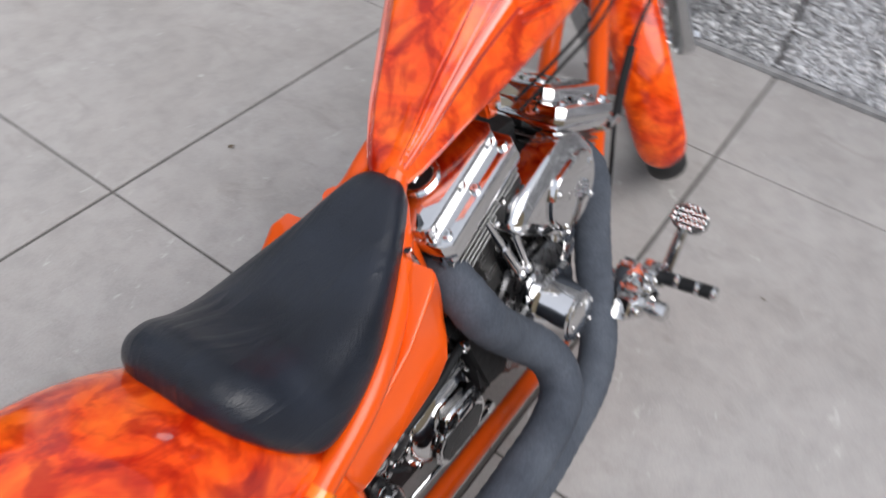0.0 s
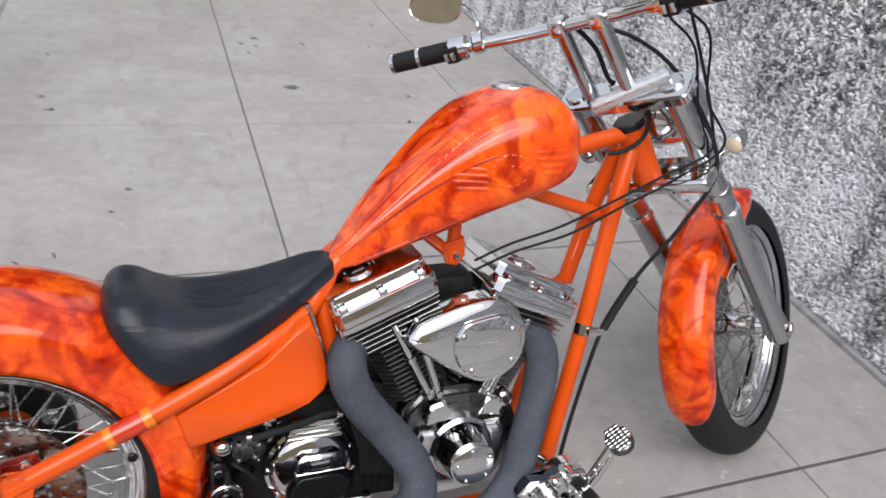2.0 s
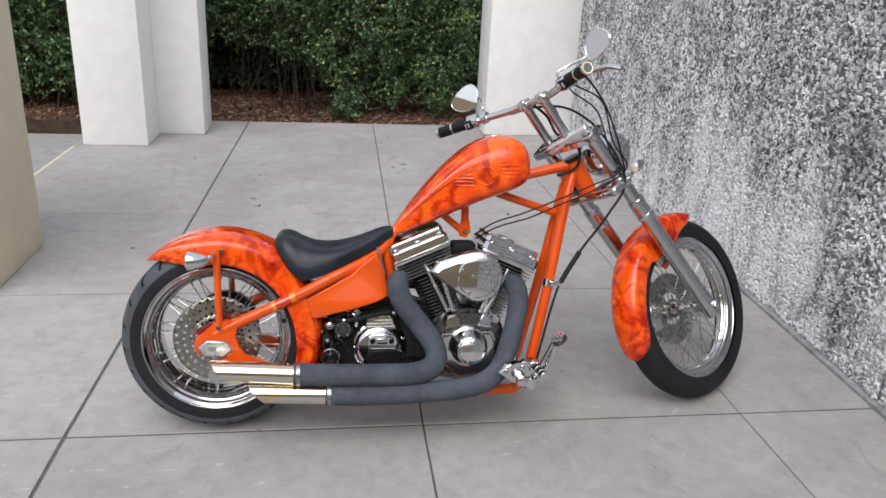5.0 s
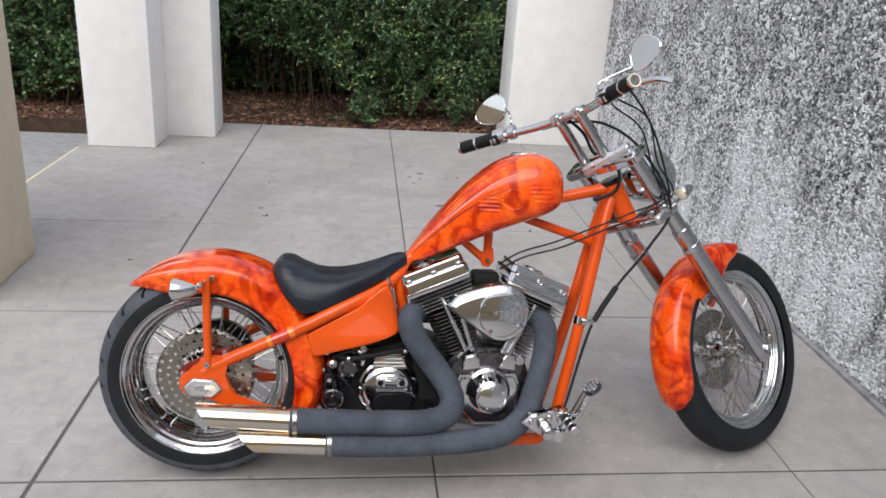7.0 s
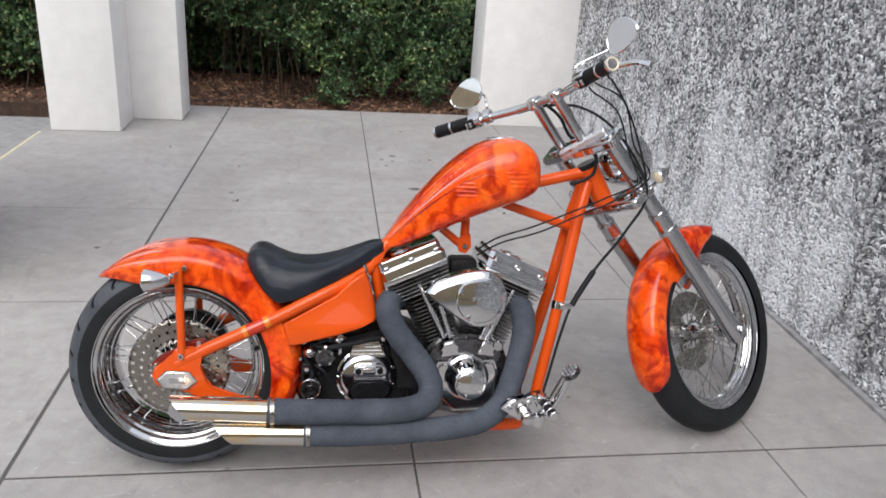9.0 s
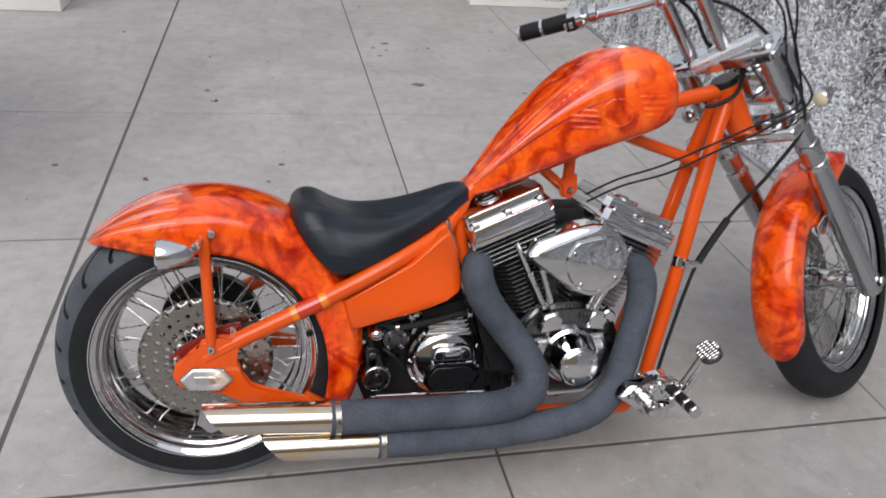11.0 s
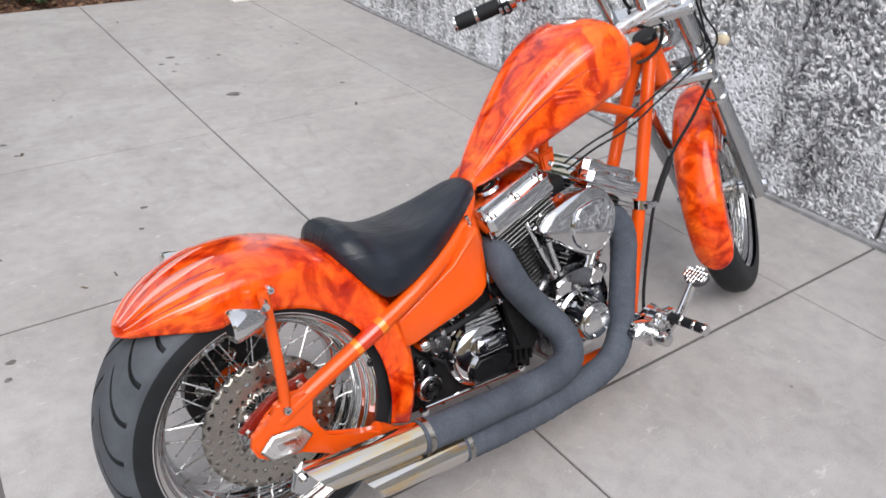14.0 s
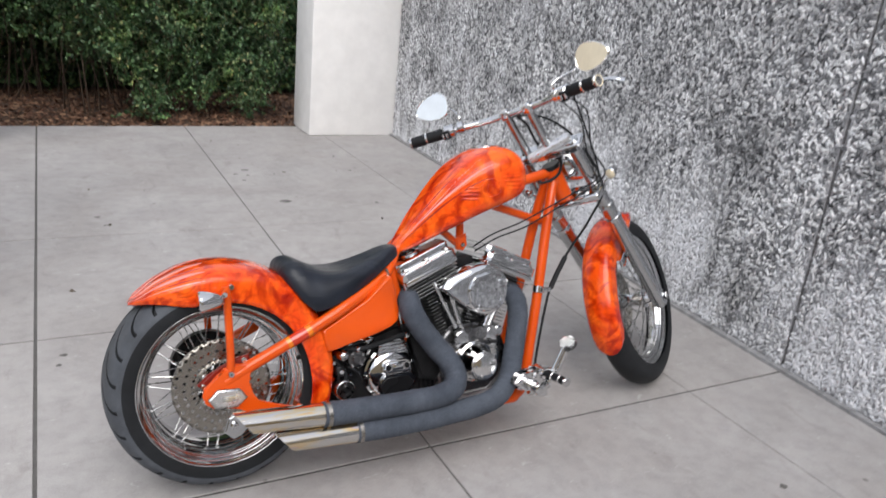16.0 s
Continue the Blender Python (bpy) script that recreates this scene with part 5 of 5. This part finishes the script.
for u, w in ((-0.11, 0.41), (-0.28, 0.385), (-0.325, 0.275)):
    part("hose_clip", cyl((u - 0.006, -0.124, w), (u + 0.006, -0.124, w), 0.0095, 14, bev=0.002), CHROME, bike)
part("fitting", cyl((-0.345, -0.09, 0.405), (-0.345, -0.125, 0.405), 0.012, 6, bev=0.002), CHROME, bike)
part("fitting", cyl((-0.235, -0.085, 0.405), (-0.235, -0.118, 0.405), 0.010, 6, bev=0.002), CHROME, bike)
part("primary_case", box(-0.24, 0.26, 0.10, 0.155, 0.19, 0.36, 0.05, 4), CHROME, bike)
part("belt_guard", plate([(-0.12, 0.43), (-0.06, 0.45), (0.01, 0.37), (0.02, 0.26), (0.0, 0.235), (-0.06, 0.25), (-0.07, 0.36)], -0.12, -0.07, 0.012), GRIME, bike)

# -- exhaust: two pipes in heat wrap, with slash-cut chrome ends
def pipe(points, r, tip, name):
    pts = spline(points, 14)
    L, acc = [0.0], 0.0
    for a, b in zip(pts, pts[1:]):
        acc += float(np.linalg.norm(b - a))
        L.append(acc)
    fine, rad, s = [], [], 0.0
    while s < acc:
        fine.append([np.interp(s, L, [p[i] for p in pts]) for i in range(3)])
        rad.append(r * (1.0 + 0.050 * ((s / 0.027) % 1.0) + 0.012 * math.sin(s * 41)))
        s += 0.0067
    ob = part(name, sweep(fine, rad, 22), WRAP, bike, "exhaust pipe bound in grey heat wrap", sharp=70)
    e = Vector(points[-1])
    u1, drop, v = tip
    rt = r * 0.98
    turn = [math.tau * k / 28 for k in range(28)]
    rings = [[(e.x + 0.01, e.y + rt * math.cos(a), e.z + rt * math.sin(a)) for a in turn],
             [(u1 + (0.045 * (1 - math.sin(a)) / 2 * 1.3), v + rt * math.cos(a), e.z + drop + rt * math.sin(a)) for a in turn],
             [(u1 + (0.045 * (1 - math.sin(a)) / 2 * 1.3) + 0.001, v + (rt - 0.003) * math.cos(a), e.z + drop + (rt - 0.003) * math.sin(a)) for a in turn],
             [(e.x - 0.02, e.y + (rt - 0.003) * math.cos(a), e.z + (rt - 0.003) * math.sin(a)) for a in turn]]
    part("exhaust_tip", loft(rings, True, True), TIPCHROME, ob, "chrome slash-cut tip with straw heat tint and painted gold reflections")
    part("wrap_clamp", sweep([(e.x + 0.012, e.y, e.z), (e.x + 0.024, e.y, e.z)], r * 1.07, 24), STEEL, ob, "steel band clamp")
    return ob


pipe([(-0.03, 0.01, 0.500), (-0.06, -0.035, 0.515), (-0.085, -0.085, 0.520), (-0.099, -0.128, 0.505), (-0.091, -0.148, 0.470), (-0.064, -0.152, 0.425), (-0.014, -0.158, 0.360), (0.018, -0.183, 0.315), (0.028, -0.206, 0.275), (0.006, -0.228, 0.243), (-0.055, -0.240, 0.229), (-0.15, -0.246, 0.229), (-0.30, -0.248, 0.233), (-0.445, -0.248, 0.240)], 0.036, (-0.703, 0.017, -0.248), "upper_exhaust")
pipe([(0.245, 0.01, 0.505), (0.275, -0.04, 0.515), (0.305, -0.078, 0.510), (0.322, -0.104, 0.482), (0.325, -0.116, 0.436), (0.315, -0.124, 0.370), (0.290, -0.142, 0.285), (0.252, -0.172, 0.215), (0.188, -0.206, 0.178), (0.10, -0.230, 0.168), (-0.06, -0.244, 0.164), (-0.20, -0.248, 0.164), (-0.347, -0.248, 0.169)], 0.0345, (-0.59, 0.012, -0.248), "lower_exhaust")

# -- forward controls
ctl = part("control_bracket", plate([(0.275, 0.185), (0.30, 0.175), (0.365, 0.195), (0.385, 0.225), (0.375, 0.255), (0.34, 0.25), (0.30, 0.215)], -0.20, -0.165, 0.006), CHROME, bike, "chrome forward control bracket")
part("master_cylinder", cyl((0.30, -0.225, 0.185), (0.385, -0.225, 0.20), 0.019, 18, bev=0.004), CHROME, ctl)
part("reservoir", cyl((0.35, -0.235, 0.165), (0.35, -0.235, 0.205), 0.021, 18, bev=0.004), CHROME, ctl)
part("mount_bar", cyl((0.36, -0.10, 0.20), (0.362, -0.235, 0.225), 0.012, 14), CHROME, ctl)
part("peg_clevis", box(0.34, 0.385, -0.25, -0.21, 0.225, 0.262, 0.008), CHROME, ctl)
part("foot_peg", cyl((0.362, -0.245, 0.243), (0.362, -0.36, 0.245), 0.0135, 18, bev=0.003), RUBBER, ctl, "black rubber foot peg")
for v in (-0.285, -0.325, -0.357):
    part("peg_ring", cyl((0.362, v + 0.005, 0.244), (0.362, v - 0.005, 0.244), 0.0152, 18, bev=0.002), CHROME, ctl)
part("brake_lever", sweep(spline([(0.365, -0.245, 0.215), (0.39, -0.25, 0.235), (0.412, -0.258, 0.285), (0.428, -0.266, 0.335)], 5), 0.0125, 12), CHROME, ctl)
pad = pose(0.432, -0.272, 0.344, 0, 54, -6)
part("pedal_pad", lathe([(0.0, -0.010), (0.90, -0.010), (1.0, -0.006), (1.0, 0.006), (0.85, 0.010), (0.0, 0.010)], 36, "x"), CASE, ctl, "round brake pedal pad with chrome studs", at=pad @ Matrix.Diagonal((1, 0.036, 0.028, 1)))
for i in range(-3, 4):
    for j in range(-2, 3):
        y, z = i * 0.0098, j * 0.0105
        if (y / 0.034) ** 2 + (z / 0.026) ** 2 < 0.95:
            part("pad_stud", box(-0.0145, -0.008, y - 0.0041, y + 0.0041, z - 0.0043, z + 0.0043, 0.0012, 1), CHROME, ctl, at=pad)
part("pedal_link", sweep([(0.372, -0.262, 0.250), (0.412, -0.274, 0.340)], 0.0065, 10), CHROME, ctl)
part("pivot_drum", lathe([(0.0, -0.290), (0.013, -0.290), (0.018, -0.287), (0.0195, -0.281), (0.0195, -0.262), (0.0165, -0.259), (0.0165, -0.250), (0.021, -0.247), (0.021, -0.19)], 28, centre=(0.308, 0, 0.207)), ALLOY, ctl, "polished pivot drum")
part("control_body", plate([(0.235, 0.222), (0.262, 0.250), (0.300, 0.246), (0.330, 0.262), (0.365, 0.256), (0.372, 0.232), (0.340, 0.216), (0.330, 0.190), (0.290, 0.184), (0.262, 0.205)], -0.240, -0.196, 0.009, 3), CHROME, ctl, "cast chrome control body")
for u, w in ((0.262, 0.228), (0.345, 0.242), (0.318, 0.240)):
    part("control_bolt", bolt((u, -0.240, w), (0, -1, 0), 0.008, 0.010), CHROME, ctl)

# -- fork, built in its own frame
def fork_x(z):
    return FRONT.x - (z - FRONT.z) * math.tan(TREE)


def slab_part(outline, z0, z1, bev):
    out = bmesh.new()
    a, b = [out.verts.new((x, y, z0)) for x, y in outline], [out.verts.new((x, y, z1)) for x, y in outline]
    n = len(a)
    out.faces.new(a), out.faces.new(b[::-1])
    for i in range(n):
        out.faces.new((a[i], b[i], b[(i + 1) % n], a[(i + 1) % n]))
    bmesh.ops.bevel(out, geom=list(out.edges), offset=bev, segments=2, affect="EDGES")
    return out


CLAMP = [(-0.040, -0.140), (-0.040, 0.140), (-0.030, 0.150), (0.032, 0.150), (0.042, 0.140), (0.042, -0.140), (0.032, -0.150), (-0.030, -0.150)]
fork = part("fork", slab_part(CLAMP, -0.014, 0.014, 0.005), CHROME, bike, "chrome triple clamp of the raked fork", at=FORK @ Matrix.Translation((0.012, 0, 0.132)) @ Matrix.Rotation(-TREE, 4, "Y"))
part("gauge_bar", cyl((-0.030, 0.052, 0.134), (0.024, -0.106, 0.160), 0.0185, 24, bev=0.004), SATIN, fork, "bright satin bar across the top clamp", at=FORK)
low = part("lower_clamp", box(-0.035, 0.080, -0.145, 0.145, -0.092, -0.058, 0.014, 3), CHROME, fork, at=FORK)
for s in (-1, 1):
    f = lambda z: (fork_x(z), s * 0.107, z)
    part("fork_tube", sweep([f(0.1535), f(0.151), f(-0.16)], [0.022, 0.0255, 0.0255], 24), FORKGREY, fork, at=FORK)
    part("fork_slider", sweep([f(-0.155), f(-0.16), f(-0.172), f(-0.175), f(-0.60), f(-0.665), f(-0.715), f(-0.722)], [0.0275, 0.031, 0.031, 0.0295, 0.0295, 0.033, 0.033, 0.030], 24), FORKGREY, fork, "satin grey fork leg", at=FORK)
    part("slider_ring", sweep([f(-0.222), f(-0.236)], 0.0325, 24), CHROME, fork, at=FORK)
    part("axle_nut", cyl((FRONT.x, s * 0.125, FRONT.z), (FRONT.x, s * 0.15, FRONT.z), 0.016, 6, bev=0.002), CHROME, fork, at=FORK)
    part("fender_bracket", box(FRONT.x - 0.125, FRONT.x + 0.03, s * 0.072 - 0.006, s * 0.072 + 0.006, -0.44, -0.415, 0.004), CHROME, fork, at=FORK)
    part("riser", sweep(spline([(0.0, s * 0.045 + 0.02, 0.15), (-0.012, s * 0.045 + 0.02, 0.22), (-0.025, s * 0.045 + 0.022, 0.315)], 4), 0.0165, 18), FORKGREY, fork, "polished handlebar riser", at=FORK)
    part("riser_clamp", box(-0.048, -0.004, s * 0.045 + 0.004, s * 0.045 + 0.040, 0.302, 0.341, 0.009, 3), CHROME, fork, at=FORK)
part("stem_nut", cyl((0, 0, 0.15), (0, 0, 0.172), 0.018, 6, bev=0.002), CHROME, fork, at=FORK)
part("headlight", lathe([(0.0, -0.075), (0.02, -0.073), (0.045, -0.058), (0.062, -0.03), (0.072, 0.01), (0.076, 0.04), (0.076, 0.055), (0.07, 0.06)], 40, "x"), CHROME, fork, "chrome headlight shell", at=FORK @ pose(0.145, 0, 0.02, 0, 20, 0) @ Matrix.Diagonal((1.15, 1.15, 1.15, 1)))
part("headlight_lens", lathe([(0.0, 0.072), (0.04, 0.068), (0.07, 0.057)], 32, "x"), plain("lamp_glass", (0.7, 0.72, 0.74), 0.08, var=0.02), fork, at=FORK @ pose(0.145, 0, 0.02, 0, 20, 0) @ Matrix.Diagonal((1.15, 1.15, 1.15, 1)))

BAR_Y = 0.031                               # the bar sits a little to one side in its risers


def bar_at(x, y, z, s):
    return Vector((x - 0.05 * s * y, s * y + BAR_Y, z))


bar_pts = [(-0.137, 0.335, 0.361), (-0.103, 0.265, 0.350), (-0.078, 0.205, 0.341), (-0.034, 0.10, 0.323), (-0.024, 0.0, 0.320)]
bar = part("handlebar", sweep(spline([bar_at(*p, 1) for p in bar_pts] + [bar_at(*p, -1) for p in bar_pts[-2::-1]], 6), 0.0128, 16), CHROME, fork, "chrome drag handlebar", at=FORK)
for s in (-1, 1):
    a, b = bar_at(-0.147, 0.367, 0.365, s), bar_at(-0.098, 0.245, 0.349, s)
    d = (b - a).normalized()
    part("grip", cyl(a, a + d * 0.125, 0.0205, 20, bev=0.004), RUBBER, fork, "black rubber grip with chrome bands", at=FORK)
    for k in (-0.004, 0.055):
        part("grip_band", cyl(a + d * k, a + d * (k + 0.010), 0.0218, 20, bev=0.002), CHROME, fork, at=FORK)
    if s < 0:
        part("bar_end", lathe([(0.0, 0.004), (0.0135, 0.004), (0.0145, 0.0), (0.0185, -0.001), (0.0205, 0.003), (0.0205, 0.010)], 28, "z"), AMBER, fork, "pale open end of the handlebar", at=FORK @ Matrix.Translation(a - d * 0.004) @ d.to_track_quat("Z", "Y").to_matrix().to_4x4())
    h = a + d * 0.145
    part("switch_housing", cyl(h - d * 0.018, h + d * 0.026, 0.0265, 24, bev=0.005), CHROME, fork, at=FORK)
    part("switch_panel", box(h.x - 0.031, h.x - 0.012, h.y - 0.016, h.y + 0.016, h.z - 0.020, h.z + 0.014, 0.005), BLACK, fork, at=FORK)
    for k in (-0.008, 0.008):
        part("switch_button", box(h.x - 0.035, h.x - 0.029, h.y + k - 0.005, h.y + k + 0.005, h.z - 0.012, h.z + 0.006, 0.002), CHROME, fork, at=FORK)
    part("lever_mount", cyl(h + d * 0.03 + Vector((0.01, 0, 0)), h + d * 0.055 + Vector((0.01, 0, 0)), 0.024, 18, bev=0.003), CHROME, fork, at=FORK)
    if s < 0:
        part("hand_lever", sweep(spline([h + d * 0.04 + Vector((0.03, 0, 0)), h + Vector((0.06, 0, -0.004)), a + Vector((0.085, 0.0, -0.028)), a + Vector((0.084, s * 0.052, -0.050))], 5), [0.010] * 3 + [0.0085] * 10 + [0.008, 0.009, 0.010], 10, flat=0.7), CHROME, fork, at=FORK)
    c = Vector((-0.022, 0.333, 0.431)) if s > 0 else Vector((0.033, -0.275, 0.411))
    root = h + d * 0.045 + Vector((0.012, 0, 0.012))
    part("mirror_stem", sweep(spline([root, root + Vector((0.012, 0, 0.03)), c + Vector((0.035, -s * 0.035, -0.03)), c + Vector((0.02, -s * 0.01, -0.005))], 5), 0.0045, 10), CHROME, fork, at=FORK)
    rings = []
    for k, off in ((0.0, 0.0015), (0.93, 0.0015), (0.95, 0.0), (1.0, 0.004), (0.96, 0.011), (0.8, 0.019), (0.5, 0.025), (0.15, 0.027)):
        k = max(k, 0.01)
        rings.append([(off, k * 0.070 * math.cos(t) * (1.0 + 0.16 * math.cos(t) * s), k * 0.050 * math.sin(t) * (1.0 - 0.14 * math.cos(t) * s)) for t in (math.tau * i / 36 for i in range(36))])
    part("mirror", loft(rings), MIRROR, fork, "oval chrome mirror on a curved stem", at=FORK @ Matrix.Translation(c) @ (pose(0, 0, 0, 0, 25, 12) if s > 0 else pose(0, 0, 0, 0, 27, -15)))

for s in (-1, 1):
    c = Vector((0.085, s * 0.175, -0.04))
    part("front_signal", lathe([(0.0, -0.05), (0.008, -0.048), (0.018, -0.03), (0.025, -0.005), (0.0265, 0.012), (0.024, 0.016)], 24, "x"), CHROME, fork, "chrome bullet turn signal", at=FORK @ Matrix.Translation(c) @ pose(0, 0, 0, 0, 0, 180 + s * 8) @ Matrix.Diagonal((0.85, 0.8, 0.8, 1)))
    part("signal_lens", lathe([(0.0, 0.021), (0.014, 0.0195), (0.024, 0.015)], 20, "x"), AMBER if s < 0 else CHROME, fork, at=FORK @ Matrix.Translation(c) @ pose(0, 0, 0, 0, 0, 180 + s * 8) @ Matrix.Diagonal((0.85, 0.8, 0.8, 1)))
    part("signal_stem", sweep(spline([c, (0.08, s * 0.15, -0.06), (0.07, s * 0.115, -0.075)], 4), 0.006, 10), CHROME, fork, at=FORK)
    c = Vector((-0.752, s * 0.205, 0.605))
    part("rear_signal", lathe([(0.0, 0.060), (0.010, 0.056), (0.022, 0.038), (0.031, 0.012), (0.036, -0.010), (0.036, -0.020), (0.031, -0.025), (0.0, -0.026)], 28, "x"), CHROME, bike, "chrome bullet turn signal", at=Matrix.Translation(c) @ Matrix.Diagonal((0.88, 0.88, 0.88, 1)))
    part("signal_bracket", cyl((-0.70, s * 0.20, 0.617), (-0.69, s * 0.155, 0.62), 0.008, 10), CHROME, bike)

# -- cables and hoses
def cable(name, pts, r, label="", mat=RUBBER):
    return part(name, sweep(spline(pts, 7), r, 8), mat, bike, label)


def inf(x, y, z):
    return tuple(FORK @ Vector((x, y, z)))


cable("throttle_cable", [(0.18, -0.05, 0.67), (0.24, -0.085, 0.715), (0.34, -0.10, 0.75), (0.47, -0.095, 0.80), (0.58, -0.09, 0.845), (0.68, -0.10, 0.90), inf(0.05, -0.13, 0.06), inf(0.04, -0.16, 0.2), inf(-0.03, -0.16, 0.3), inf(-0.075, -0.20, 0.335)], 0.0028, "black control cable")
cable("throttle_cable", [(0.18, -0.06, 0.655), (0.25, -0.09, 0.70), (0.36, -0.105, 0.735), (0.48, -0.10, 0.785), (0.60, -0.095, 0.835), (0.70, -0.11, 0.91), inf(0.06, -0.15, 0.08), inf(0.05, -0.19, 0.22), inf(-0.02, -0.18, 0.31), inf(-0.08, -0.205, 0.335)], 0.0028, "black control cable")
cable("brake_hose", [inf(-0.02, 0.16, 0.31), inf(0.05, 0.10, 0.29), inf(0.07, -0.02, 0.24), inf(0.08, -0.10, 0.12), (0.70, -0.10, 0.87), (0.64, -0.10, 0.74), (0.56, -0.08, 0.62), (0.49, -0.085, 0.51), (0.455, -0.095, 0.42), (0.415, -0.11, 0.28), (0.39, -0.13, 0.21)], 0.0046, "black brake hose")
cable("hose_boot", [(0.553, -0.081, 0.61), (0.515, -0.083, 0.55), (0.485, -0.087, 0.50)], 0.0095, "black rubber boot")
cable("wire_loom", [inf(-0.02, 0.035, 0.31), inf(0.0, 0.02, 0.25), inf(-0.005, 0.01, 0.18), inf(0.03, 0.0, 0.16)], 0.005)
cable("wire_loom", [inf(-0.02, -0.03, 0.31), inf(0.01, -0.02, 0.25), inf(0.0, -0.01, 0.18), inf(0.03, -0.01, 0.16)], 0.005)
cable("clutch_cable", [inf(-0.06, -0.19, 0.33), inf(0.06, -0.16, 0.32), inf(0.13, -0.13, 0.18), inf(0.09, -0.135, 0.02), inf(0.06, -0.12, -0.06), (0.62, -0.075, 0.80)], 0.0034)
part("cable_clamp", sweep([(0.4505, -0.0615, 0.508), (0.4455, -0.0635, 0.484)], 0.0215, 20), CHROME, bike, "chrome cable clamp", sharp=40)
part("clamp_tab", box(0.445, 0.485, -0.095, -0.075, 0.488, 0.506, 0.004), CHROME, bike)
cable("wire_loom", [(0.475, -0.028, 0.878), (0.50, -0.04, 0.885), (0.54, -0.045, 0.91), (0.548, -0.05, 0.95), inf(0.0, -0.05, 0.11)], 0.005)

# ---- paving slabs ----
SKEW = 0.0145                               # the long joints run a little askew
XS = [EDGE_X, -1.213, 0.002, 1.217, 2.2]
YS = [-7.32, -6.1, -4.88, -3.66, -2.44, -1.22, 0.014, 1.20, 2.425, EDGE_Y]

GAPX = [JW, 0.012, 0.007, 0.005, JW]
GAPY = [JW] * 6 + [0.0115, 0.0105, 0.0085, JW]


def skewed(x, y):
    return x + (SKEW * max(y, 0.0) if EDGE_X < x < 2.2 else 0.0)


for i in range(len(XS) - 1):
    for j in range(len(YS) - 1):
        x0, x1, y0, y1 = XS[i] + GAPX[i] / 2, XS[i + 1] - GAPX[i + 1] / 2, YS[j] + GAPY[j] / 2, YS[j + 1] - GAPY[j + 1] / 2
        bm = box(x0, x1, y0, y1, -0.03, 0.0, 0.002, 1)
        for v in bm.verts:
            line = XS[i] if v.co.x < (x0 + x1) / 2 else XS[i + 1]
            v.co.x += skewed(line, v.co.y) - line
        part("slab", bm, CONCRETE, base)
